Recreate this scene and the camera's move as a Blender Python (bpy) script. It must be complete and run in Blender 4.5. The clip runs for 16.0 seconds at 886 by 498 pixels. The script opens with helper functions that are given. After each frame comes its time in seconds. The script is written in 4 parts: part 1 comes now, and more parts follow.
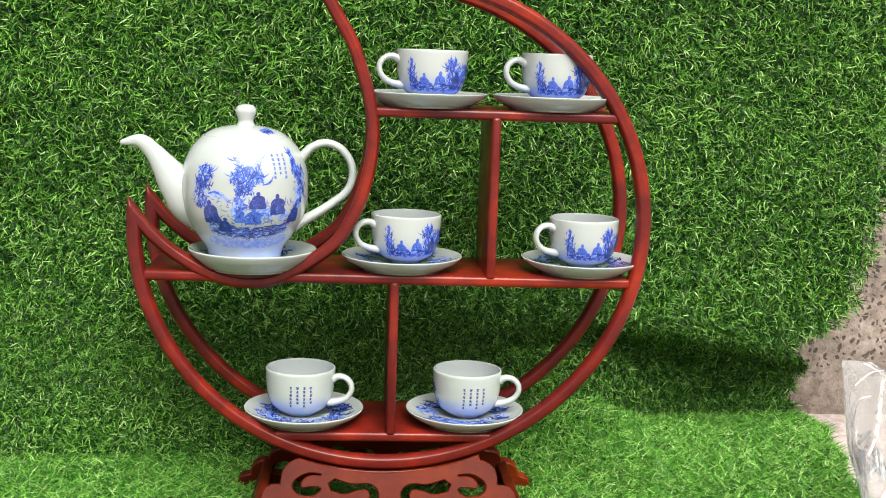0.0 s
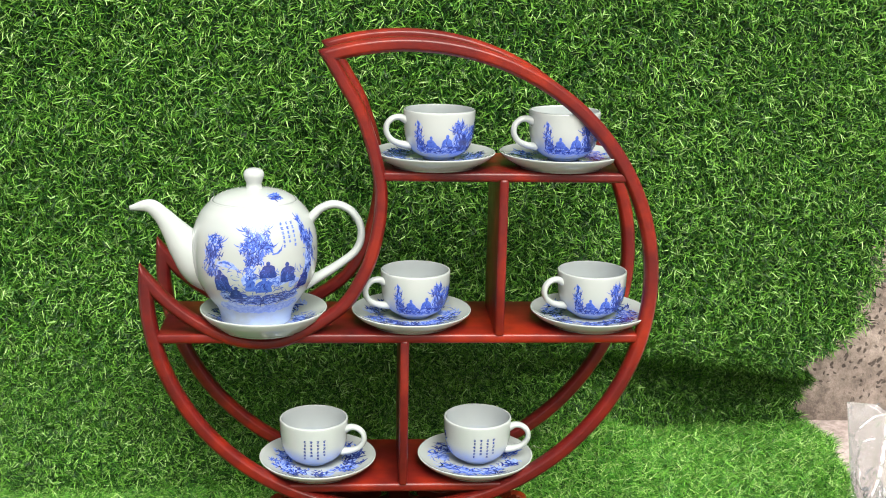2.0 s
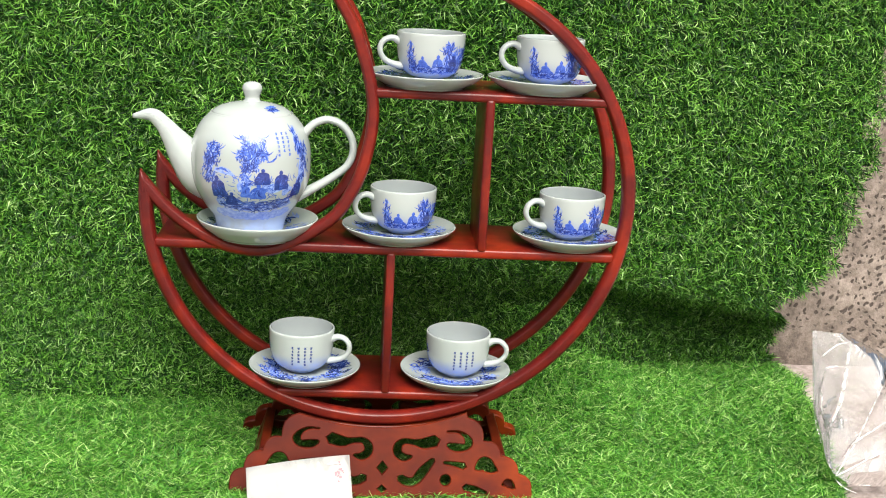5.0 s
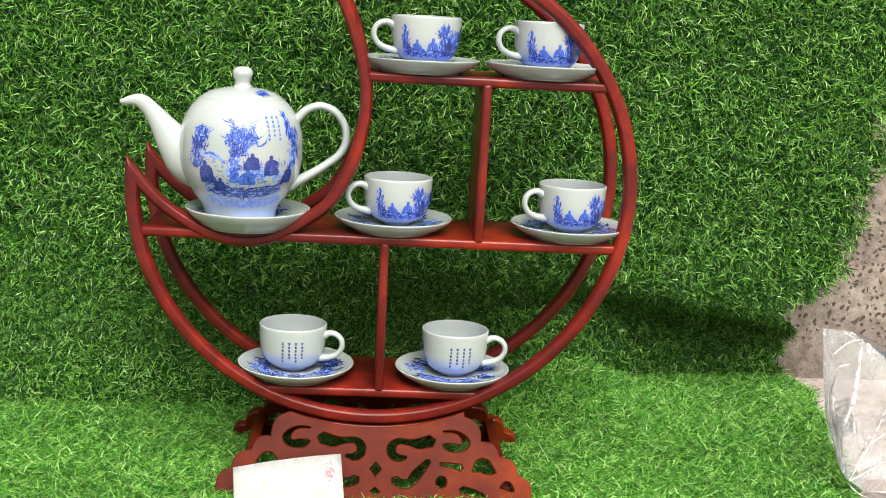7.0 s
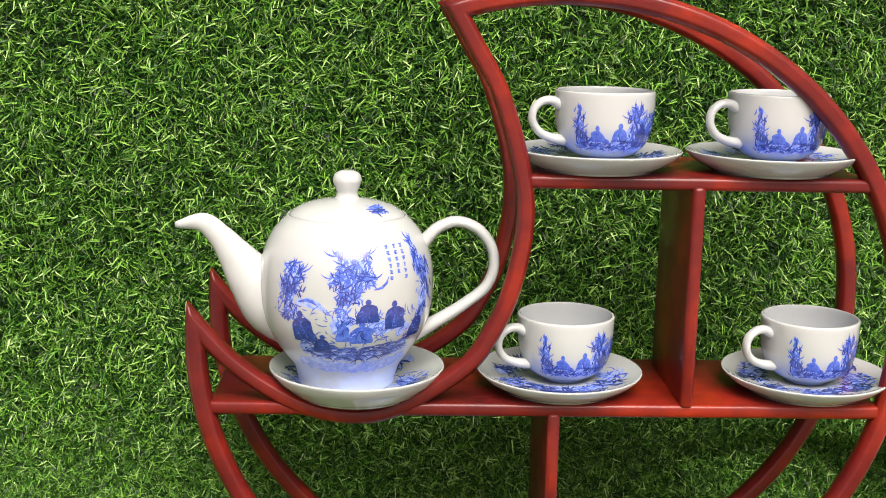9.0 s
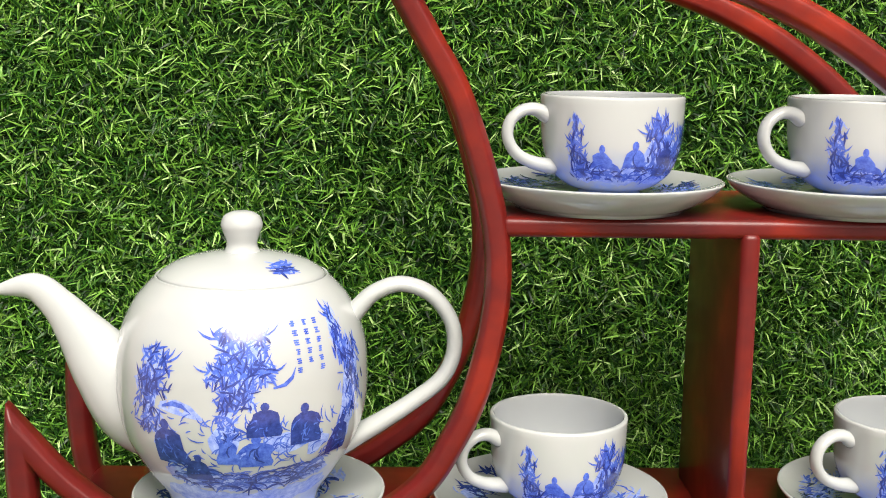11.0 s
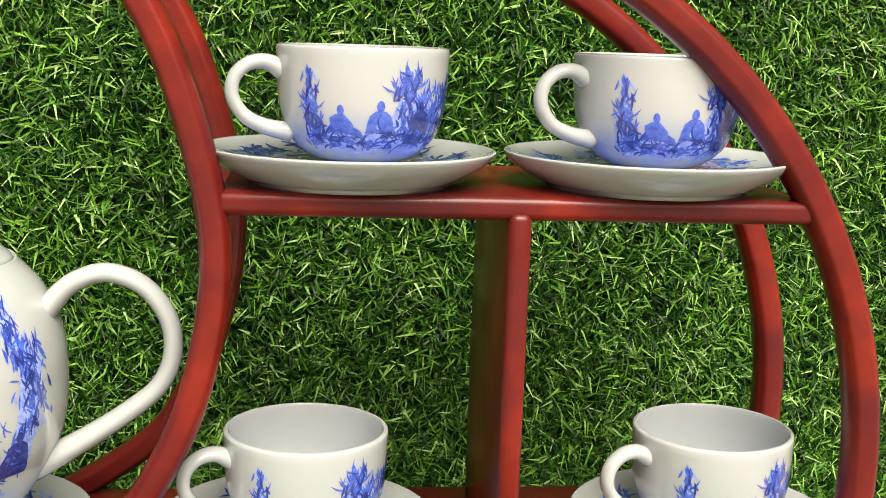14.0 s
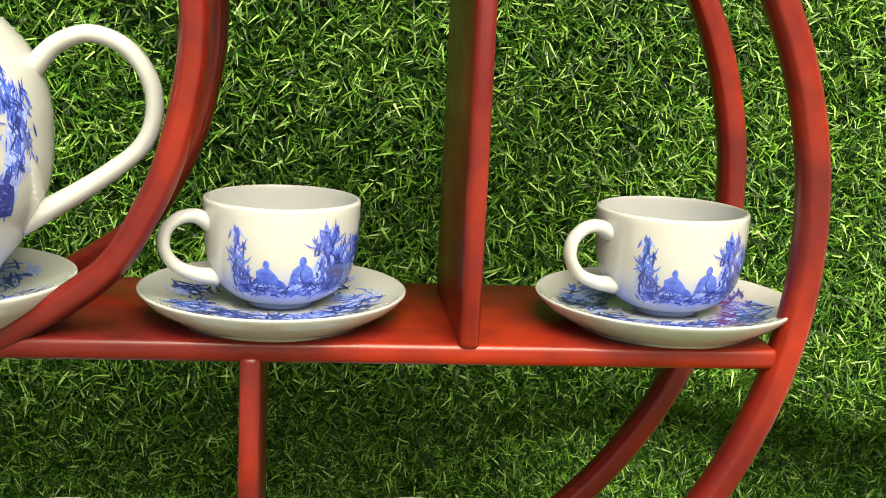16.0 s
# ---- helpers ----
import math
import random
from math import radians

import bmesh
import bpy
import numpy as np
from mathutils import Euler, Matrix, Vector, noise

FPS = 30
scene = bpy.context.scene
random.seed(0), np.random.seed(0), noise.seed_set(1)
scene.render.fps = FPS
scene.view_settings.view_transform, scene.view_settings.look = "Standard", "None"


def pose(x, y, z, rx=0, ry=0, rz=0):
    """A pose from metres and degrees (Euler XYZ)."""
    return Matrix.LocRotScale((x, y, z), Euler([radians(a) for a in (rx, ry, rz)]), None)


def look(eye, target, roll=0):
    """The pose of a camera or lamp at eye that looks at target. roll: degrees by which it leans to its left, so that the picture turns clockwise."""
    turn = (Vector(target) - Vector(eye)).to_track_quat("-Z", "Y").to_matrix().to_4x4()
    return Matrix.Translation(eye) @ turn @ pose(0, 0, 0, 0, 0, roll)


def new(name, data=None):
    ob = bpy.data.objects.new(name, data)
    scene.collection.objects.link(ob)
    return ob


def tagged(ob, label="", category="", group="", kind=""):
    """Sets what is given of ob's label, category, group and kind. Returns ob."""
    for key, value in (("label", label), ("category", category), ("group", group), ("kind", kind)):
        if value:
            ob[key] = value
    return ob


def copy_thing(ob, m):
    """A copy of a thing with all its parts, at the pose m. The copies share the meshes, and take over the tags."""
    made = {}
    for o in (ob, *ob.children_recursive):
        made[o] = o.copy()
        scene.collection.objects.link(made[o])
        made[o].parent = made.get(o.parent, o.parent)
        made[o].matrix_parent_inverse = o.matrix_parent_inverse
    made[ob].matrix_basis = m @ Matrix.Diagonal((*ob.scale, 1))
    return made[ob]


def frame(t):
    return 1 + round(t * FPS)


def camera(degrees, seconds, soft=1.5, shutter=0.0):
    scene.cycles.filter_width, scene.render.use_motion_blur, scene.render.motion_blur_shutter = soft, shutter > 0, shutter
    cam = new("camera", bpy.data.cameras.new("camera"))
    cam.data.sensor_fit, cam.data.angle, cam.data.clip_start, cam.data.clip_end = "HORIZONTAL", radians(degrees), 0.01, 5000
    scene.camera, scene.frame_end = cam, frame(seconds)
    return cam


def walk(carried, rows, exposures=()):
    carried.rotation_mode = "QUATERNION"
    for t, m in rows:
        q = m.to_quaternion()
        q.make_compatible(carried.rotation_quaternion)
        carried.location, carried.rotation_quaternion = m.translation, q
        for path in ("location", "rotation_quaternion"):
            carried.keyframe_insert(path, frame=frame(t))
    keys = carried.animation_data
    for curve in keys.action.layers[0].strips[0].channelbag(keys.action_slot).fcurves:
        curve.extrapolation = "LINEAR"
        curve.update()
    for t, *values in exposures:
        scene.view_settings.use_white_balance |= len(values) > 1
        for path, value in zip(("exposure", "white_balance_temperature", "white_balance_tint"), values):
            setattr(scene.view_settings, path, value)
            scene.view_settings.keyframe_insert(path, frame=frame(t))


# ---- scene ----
from mathutils.geometry import delaunay_2d_cdt

cam = camera(40, 16.0, soft=1.0)
PATH = [
    (0, (-0.0443, -1.3597, 0.5588), (0.0336, -0.3756, 0.3988), 1.98),
    (0.5, (-0.0490, -1.3509, 0.5829), (0.0277, -0.3700, 0.4042), 1.66),
    (1, (-0.0469, -1.3385, 0.6430), (0.0267, -0.3624, 0.4386), 1.40),
    (1.5, (-0.0493, -1.3274, 0.6903), (0.0222, -0.3561, 0.4635), 1.27),
    (2, (-0.0446, -1.3305, 0.7491), (0.0251, -0.3642, 0.5014), 1.23),
    (2.5, (-0.0389, -1.3287, 0.7699), (0.0293, -0.3656, 0.5095), 1.38),
    (3, (-0.0372, -1.3189, 0.7283), (0.0305, -0.3553, 0.4697), 1.74),
    (3.5, (-0.0364, -1.3246, 0.6838), (0.0320, -0.3597, 0.4302), 2.23),
    (4, (-0.0340, -1.3625, 0.6700), (0.0340, -0.3974, 0.4172), 2.75),
    (4.2, (-0.0335, -1.3851, 0.6795), (0.0330, -0.4203, 0.4252), 3.00),
    (6.3, (-0.0275, -1.4304, 0.6368), (0.0469, -0.4583, 0.4142), 3.23),
    (6.5, (-0.0061, -1.4279, 0.6103), (0.0558, -0.4528, 0.3975), 3.17),
    (7, (-0.0099, -1.3930, 0.5858), (0.0516, -0.4160, 0.3816), 3.10),
    (7.5, (-0.0247, -1.3213, 0.6044), (0.0310, -0.3447, 0.3965), 2.97),
    (8, (-0.0713, -1.1906, 0.6288), (-0.0220, -0.2121, 0.4284), 2.33),
    (8.5, (-0.1144, -1.0423, 0.6383), (-0.0662, -0.0634, 0.4398), 1.57),
    (8.7, (-0.1207, -1.0054, 0.6367), (-0.0804, -0.0269, 0.4344), 1.42),
    (10.8, (-0.0800, -0.6533, 0.5772), (-0.0507, 0.3313, 0.4050), 0.71),
    (11, (-0.0732, -0.6480, 0.5919), (-0.0375, 0.3363, 0.4193), 0.96),
    (11.5, (-0.0519, -0.6321, 0.6061), (-0.0017, 0.3534, 0.4438), 1.17),
    (12, (-0.0253, -0.6183, 0.6143), (0.0407, 0.3668, 0.4554), 1.32),
    (12.5, (-0.0019, -0.5894, 0.6054), (0.0838, 0.3944, 0.4483), 1.39),
    (13, (0.0148, -0.5565, 0.6055), (0.1069, 0.4254, 0.4398), 1.52),
    (13.5, (0.0257, -0.5416, 0.5965), (0.1199, 0.4395, 0.4274), 1.71),
    (14, (0.0252, -0.5396, 0.5687), (0.1312, 0.4390, 0.3926), 1.93),
    (14.5, (0.0474, -0.5505, 0.5485), (0.1429, 0.4257, 0.3539), 2.12),
    (15, (0.0482, -0.5582, 0.5274), (0.1452, 0.4157, 0.3219), 2.16),
    (15.5, (0.0462, -0.5674, 0.5222), (0.1416, 0.4021, 0.2962), 2.45),
    (16, (0.0378, -0.5849, 0.4768), (0.1468, 0.3884, 0.2747), 2.73),
]
EXPOSURES = [(0, 0.91, 6400, 0), (4.2, 0.90, 6400, 0), (6.4, 0.82, 6400, -2), (7.3, 0.82, 6400, -1), (8.4, 0.92, 6800, 12), (11.0, 0.85, 6750, 8), (13.4, 0.90, 6750, 9), (14.5, 1.03, 7550, 3), (16, 1.26, 8000, 1)]
walk(cam, [(t, look(eye, target, roll)) for t, eye, target, roll in PATH], EXPOSURES)

# ---- world, sun, exposure ----
world = bpy.data.worlds.new("overcast_sky")
scene.world = world
world.use_nodes = True
wn = world.node_tree.nodes
sky = wn.new("ShaderNodeTexSky")
sky.sky_type, sky.sun_disc = "NISHITA", False
sky.sun_elevation, sky.sun_rotation = radians(53), radians(168)
sky.dust_density, sky.air_density, sky.ozone_density = 9.0, 0.5, 0.3
wn["Background"].inputs["Strength"].default_value = 0.090
world.node_tree.links.new(sky.outputs["Color"], wn["Background"].inputs["Color"])
sun = new("sun", bpy.data.lights.new("sun", "SUN"))
sun.data.energy, sun.data.angle, sun.data.color = 2.6, radians(42), (1.0, 0.975, 0.94)
sun.matrix_world = look((0.33, -1.5, 2.05), (0, 0, 0))


# ---- materials ----
def material(name, rough=0.5, color=(0.5, 0.5, 0.5), coat=0.0, spec=0.5):
    m = bpy.data.materials.new(name)
    m.use_nodes = True
    b = m.node_tree.nodes["Principled BSDF"]
    b.inputs["Base Color"].default_value = (*color, 1)
    b.inputs["Roughness"].default_value = rough
    b.inputs["Coat Weight"].default_value = coat
    b.inputs["Specular IOR Level"].default_value = spec
    return m, m.node_tree, b


def node(tree, kind, **values):
    n = tree.nodes.new(kind)
    for key, value in values.items():
        n.inputs[key.replace("_", " ")].default_value = value
    return n


def ramp(tree, source, stops):
    r = tree.nodes.new("ShaderNodeValToRGB")
    e = r.color_ramp.elements
    while len(e) < len(stops):
        e.new(0.5)
    for k, (p, c) in zip(e, stops):
        k.position, k.color = p, (*c, 1)
    tree.links.new(source, r.inputs["Fac"])
    return r.outputs["Color"]


def noise_of(tree, scale, detail=4.0, rough=0.55, stretch=None, distort=0.0):
    n = node(tree, "ShaderNodeTexNoise", Scale=scale, Detail=detail, Roughness=rough, Distortion=distort)
    c = tree.nodes.new("ShaderNodeTexCoord")
    if stretch:
        mp = node(tree, "ShaderNodeMapping", Scale=stretch)
        tree.links.new(c.outputs["Object"], mp.inputs["Vector"])
        tree.links.new(mp.outputs["Vector"], n.inputs["Vector"])
    else:
        tree.links.new(c.outputs["Object"], n.inputs["Vector"])
    return n.outputs["Fac"]


def mix(tree, a, b, fac, blend="MIX"):
    m = tree.nodes.new("ShaderNodeMix")
    m.data_type, m.blend_type = "RGBA", blend
    for sock, v in ((m.inputs[0], fac), (m.inputs[6], a), (m.inputs[7], b)):
        if isinstance(v, (int, float)):
            sock.default_value = v
        elif isinstance(v, tuple):
            sock.default_value = (*v, 1)
        else:
            tree.links.new(v, sock)
    return m.outputs[2]


def bump(tree, bsdf, height, strength, distance):
    n = node(tree, "ShaderNodeBump", Strength=strength, Distance=distance)
    tree.links.new(height, n.inputs["Height"])
    tree.links.new(n.outputs["Normal"], bsdf.inputs["Normal"])


def lacquer(name, stretch, low=(0.052, 0.0042, 0.0055), mid=(0.122, 0.0085, 0.0062), high=(0.28, 0.021, 0.006), coat=0.26):
    """Red-stained wood under semi-gloss lacquer, with grain along one way and uneven stain."""
    m, t, b = material(name, 0.36, coat=coat, spec=0.2)
    grain = noise_of(t, 40, 6, 0.6, stretch)
    stain = noise_of(t, 9, 4, 0.6)
    base = ramp(t, stain, [(0.32, low), (0.50, mid), (0.70, high)])
    col = mix(t, base, (0.070, 0.006, 0.006), ramp(t, grain, [(0.46, (0, 0, 0)), (0.75, (0.6, 0.6, 0.6))]))
    t.links.new(col, b.inputs["Base Color"])
    r = ramp(t, stain, [(0.3, (0.46, 0.46, 0.46)), (0.7, (0.30, 0.30, 0.30))])
    t.links.new(r, b.inputs["Roughness"])
    b.inputs["Coat Roughness"].default_value = 0.11
    bump(t, b, grain, 0.12, 0.0006)
    return m


RED_FRAME = lacquer("red_lacquer_frame", (1.0, 1.0, 1.0))
RED_BOARD = lacquer("red_lacquer_board", (0.15, 1.0, 1.0))
RED_POST = lacquer("red_lacquer_post", (1.0, 1.0, 0.12))
RED_STAND = lacquer("red_brown_lacquer_stand", (0.3, 1.0, 1.0), (0.050, 0.0056, 0.0030), (0.105, 0.0125, 0.0040), (0.21, 0.028, 0.005), 0.12)


def porcelain(name, wash=None):
    """White glaze; wash: low and high z between which a pale cobalt wash runs out, in uneven clouds."""
    m, t, b = material(name, 0.10, (0.80, 0.80, 0.77), coat=0.3)
    b.inputs["Coat Roughness"].default_value = 0.04
    tone = ramp(t, noise_of(t, 14, 3), [(0.3, (0.365, 0.392, 0.392)), (0.7, (0.405, 0.430, 0.428))])
    if wash:
        c = t.nodes.new("ShaderNodeTexCoord")
        s = t.nodes.new("ShaderNodeSeparateXYZ")
        t.links.new(c.outputs["Object"], s.inputs[0])
        up = t.nodes.new("ShaderNodeMapRange")
        t.links.new(s.outputs["Z"], up.inputs["Value"])
        for key, v in zip(("From Min", "From Max", "To Min", "To Max"), (wash[0], wash[1], 1.0, 0.0)):
            up.inputs[key].default_value = v
        cloud = ramp(t, noise_of(t, wash[2], 5, 0.6), [(0.36, (0.25, 0.25, 0.25)), (0.62, (1, 1, 1))])
        fac = mix(t, up.outputs["Result"], cloud, 1.0, "MULTIPLY")
        tone = mix(t, tone, wash[3], fac)
    t.links.new(tone, b.inputs["Base Color"])
    return m


PORCELAIN = porcelain("white_porcelain")
CUP_GLAZE = porcelain("white_porcelain_blue_wash", (0.004, 0.030, 70, (0.22, 0.34, 0.76)))
POT_GLAZE = porcelain("white_porcelain_pale_wash", (0.010, 0.055, 40, (0.42, 0.52, 0.74)))


def cobalt(name, dark, light):
    m, t, b = material(name, 0.14, coat=0.3)
    t.links.new(ramp(t, noise_of(t, 260, 4, 0.7), [(0.35, dark), (0.65, light)]), b.inputs["Base Color"])
    return m


BLUE = cobalt("cobalt_brushwork", (0.026, 0.060, 0.38), (0.095, 0.175, 0.64))
DARK_BLUE = cobalt("cobalt_dark", (0.016, 0.026, 0.15), (0.034, 0.060, 0.30))
PALE_BLUE = cobalt("cobalt_wash", (0.16, 0.24, 0.66), (0.36, 0.46, 0.80))


def turf(name, stops, through_light):
    """Thin plastic blades: a little gloss, and light that passes through them."""
    m, t, b = material(name, 0.36, spec=0.20)
    g = t.nodes.new("ShaderNodeNewGeometry")
    col = ramp(t, g.outputs["Random Per Island"], stops)
    patch = ramp(t, noise_of(t, 5, 3), [(0.35, (0.80, 0.82, 0.80)), (0.65, (1.0, 1.0, 1.0))])
    col = mix(t, col, patch, 1.0, "MULTIPLY")
    t.links.new(col, b.inputs["Base Color"])
    thin = t.nodes.new("ShaderNodeBsdfTranslucent")
    t.links.new(col, thin.inputs["Color"])
    mx = node(t, "ShaderNodeMixShader", Fac=through_light)
    t.links.new(b.outputs[0], mx.inputs[1])
    t.links.new(thin.outputs[0], mx.inputs[2])
    t.links.new(mx.outputs[0], t.nodes["Material Output"].inputs["Surface"])
    return m


# Darkest and palest stops paint gap shade and glints into the blade colours.
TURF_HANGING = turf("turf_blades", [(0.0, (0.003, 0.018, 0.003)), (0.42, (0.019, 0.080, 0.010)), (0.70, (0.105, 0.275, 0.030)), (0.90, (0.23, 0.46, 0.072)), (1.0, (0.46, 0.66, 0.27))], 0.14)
# Lying blades are coloured lighter, standing in for stronger light from above.
TURF_LYING_LIT = turf("turf_blades_lying_lit", [(0.0, (0.010, 0.058, 0.009)), (0.4, (0.088, 0.280, 0.034)), (0.8, (0.225, 0.49, 0.072)), (1.0, (0.52, 0.72, 0.27))], 0.15)
# Lying backing lighter, hanging one near-black: gap light and shade put into colour.
BACKING_GREEN, _, _ = material("turf_thatch", 0.9, (0.012, 0.055, 0.008))
BACKING, bt, bb = material("turf_backing", 0.9, (0.008, 0.018, 0.006))
bt.links.new(ramp(bt, noise_of(bt, 90, 3), [(0.3, (0.004, 0.016, 0.003)), (0.7, (0.014, 0.050, 0.009))]), bb.inputs["Base Color"])


def stone(name, low, high, pits):
    m, t, b = material(name, 0.75)
    base = ramp(t, noise_of(t, 9, 6, 0.65), [(0.3, low), (0.7, high)])
    base = mix(t, base, ramp(t, noise_of(t, 55, 6, 0.75), [(0.38, (0.45, 0.43, 0.41)), (0.62, (1.1, 1.1, 1.1))]), 0.8, "MULTIPLY")
    v = node(t, "ShaderNodeTexVoronoi", Scale=95.0)
    c = t.nodes.new("ShaderNodeTexCoord")
    warp = mix(t, c.outputs["Object"], noise_of(t, 24, 3), 0.05)
    t.links.new(warp, v.inputs["Vector"])
    spots = ramp(t, v.outputs["Distance"], [(0.24, (1, 1, 1)), (0.36, (0, 0, 0))])
    where = ramp(t, noise_of(t, 6, 2), [(0.33, (0, 0, 0)), (0.45, (1, 1, 1))])
    fac = mix(t, mix(t, spots, where, 1.0, "MULTIPLY"), (0, 0, 0), 1.0 - pits)
    t.links.new(mix(t, base, (0.055, 0.040, 0.034), fac), b.inputs["Base Color"])
    rough = noise_of(t, 60, 6, 0.7)
    deep = mix(t, rough, (0, 0, 0), fac)
    bump(t, b, deep, 0.7, 0.006)
    return m


STONE_WALL = stone("pitted_stone", (0.16, 0.122, 0.104), (0.36, 0.295, 0.26), 0.95)
STONE_FLOOR = stone("worn_stone_floor", (0.38, 0.30, 0.29), (0.50, 0.42, 0.41), 0.1)
CARD, ct, cb = material("card_paper", 0.55, (0.72, 0.70, 0.70))
ct.links.new(ramp(ct, noise_of(ct, 30, 3), [(0.3, (0.68, 0.665, 0.67)), (0.7, (0.75, 0.735, 0.735))]), cb.inputs["Base Color"])
INK_RED, _, _ = material("pink_print", 0.6, (0.62, 0.20, 0.24))
INK_PALE, _, _ = material("pale_print", 0.6, (0.66, 0.58, 0.62))


def film_material():
    m, t, b = material("clear_film", 0.12, (0.9, 0.9, 0.92))
    out = t.nodes["Material Output"]
    clear = t.nodes.new("ShaderNodeBsdfTransparent")
    clear.inputs["Color"].default_value = (0.96, 0.96, 0.97, 1)
    gloss = node(t, "ShaderNodeBsdfGlossy", Roughness=0.09)
    haze = node(t, "ShaderNodeBsdfDiffuse", Color=(0.8, 0.78, 0.8, 1))
    milky = t.nodes.new("ShaderNodeMixShader")
    t.links.new(ramp(t, noise_of(t, 16, 4), [(0.35, (0.05, 0.05, 0.05)), (0.72, (0.34, 0.34, 0.34))]), milky.inputs[0])
    t.links.new(clear.outputs[0], milky.inputs[1])
    t.links.new(haze.outputs[0], milky.inputs[2])
    f = node(t, "ShaderNodeFresnel", IOR=1.5)
    mx = t.nodes.new("ShaderNodeMixShader")
    t.links.new(f.outputs[0], mx.inputs[0])
    t.links.new(milky.outputs[0], mx.inputs[1])
    t.links.new(gloss.outputs[0], mx.inputs[2])
    t.links.new(mx.outputs[0], out.inputs["Surface"])
    folds = noise_of(t, 26, 3, 0.5, (1.0, 1.0, 0.45), 1.5)
    n = node(t, "ShaderNodeBump", Strength=0.5, Distance=0.02)
    t.links.new(folds, n.inputs["Height"])
    t.links.new(n.outputs["Normal"], gloss.inputs["Normal"])
    return m


FILM = film_material()
# Milky white that stands in for glints along the film's creases.
FILM_GLINT, ft, fb = material("film_glint", 0.15, (0.92, 0.92, 0.94))
fb.inputs["Alpha"].default_value = 0.8
ft.links.new(ramp(ft, noise_of(ft, 120, 3), [(0.35, (0.10, 0.10, 0.10)), (0.65, (0.85, 0.85, 0.85))]), fb.inputs["Alpha"])


# ---- mesh helpers ----
def part(name, bm, mat, parent=None, label="", smooth=True):
    """Links a bmesh as one mesh object, under a thing or a part."""
    me = bpy.data.meshes.new(name)
    bm.normal_update()
    for f in bm.faces:
        f.smooth = smooth
    bm.to_mesh(me)
    bm.free()
    for k in mat if isinstance(mat, (list, tuple)) else [mat]:
        me.materials.append(k)
    ob = new(name, me)
    if parent:
        ob.parent = parent
    if label:
        ob["label"] = label
    return ob


def empty(name, m, label, category, group=""):
    ob = new(name)
    ob.empty_display_size = 0.02
    ob.matrix_world = m
    return tagged(ob, label, category, group)


def lathe(profile, segs=72):
    """A closed surface of revolution round z from (r, z) pairs; r = 0 at an end closes it in a point."""
    bm = bmesh.new()
    rings = []
    for r, z in profile:
        if r < 1e-6:
            rings.append([bm.verts.new((0, 0, z))])
        else:
            rings.append([bm.verts.new((r * math.cos(a), r * math.sin(a), z)) for a in (2 * math.pi * k / segs for k in range(segs))])
    for a, b in zip(rings, rings[1:]):
        for k in range(segs):
            l = (k + 1) % segs
            if len(a) == 1:
                bm.faces.new((a[0], b[l], b[k]))
            elif len(b) == 1:
                bm.faces.new((a[k], a[l], b[0]))
            else:
                bm.faces.new((a[k], a[l], b[l], b[k]))
    bmesh.ops.recalc_face_normals(bm, faces=bm.faces)
    return bm


def spline(points, per=8):
    """A smooth line through the points (Catmull-Rom)."""
    p = [Vector(q) for q in points]
    p = [2 * p[0] - p[1]] + p + [2 * p[-1] - p[-2]]
    out = []
    for a, b, c, d in zip(p, p[1:], p[2:], p[3:]):
        for k in range(per):
            t = k / per
            out.append(0.5 * ((2 * b) + (c - a) * t + (2 * a - 5 * b + 4 * c - d) * t * t + (3 * b - a - 3 * c + d) * t ** 3))
    out.append(p[-2])
    return out


def tube(path, radii, flat=1.0, sides=16, cap=True):
    """A tube along a path in the xz plane; radii along it; flat: its width in y over that in the plane."""
    bm = bmesh.new()
    rings = []
    for k, q in enumerate(path):
        d = (path[min(k + 1, len(path) - 1)] - path[max(k - 1, 0)]).normalized()
        side = Vector((0, 1, 0))
        up = d.cross(side).normalized()
        r = radii[k]
        rings.append([bm.verts.new(q + r * (math.cos(a) * up + flat * math.sin(a) * side)) for a in (2 * math.pi * j / sides for j in range(sides))])
    for a, b in zip(rings, rings[1:]):
        for j in range(sides):
            l = (j + 1) % sides
            bm.faces.new((a[j], a[l], b[l], b[j]))
    if cap:
        bm.faces.new(rings[0])
        bm.faces.new(rings[-1])
    bmesh.ops.recalc_face_normals(bm, faces=bm.faces)
    return bm


def box(x0, x1, y0, y1, z0, z1, bevel=0.0, segs=3):
    bm = bmesh.new()
    bmesh.ops.create_cube(bm, size=1)
    bmesh.ops.transform(bm, verts=bm.verts, matrix=Matrix.Translation(((x0 + x1) / 2, (y0 + y1) / 2, (z0 + z1) / 2)) @ Matrix.Diagonal((x1 - x0, y1 - y0, z1 - z0, 1)))
    if bevel:
        bmesh.ops.bevel(bm, geom=bm.edges, offset=bevel, segments=segs, profile=0.5, affect="EDGES")
    return bm


def add_faces(bm, rows, index):
    """Grid of points as faces with a material index."""
    v = [[bm.verts.new(p) for p in row] for row in rows]
    for a, b in zip(v, v[1:]):
        for k in range(len(a) - 1):
            f = bm.faces.new((a[k], a[k + 1], b[k + 1], b[k]))
            f.material_index = index


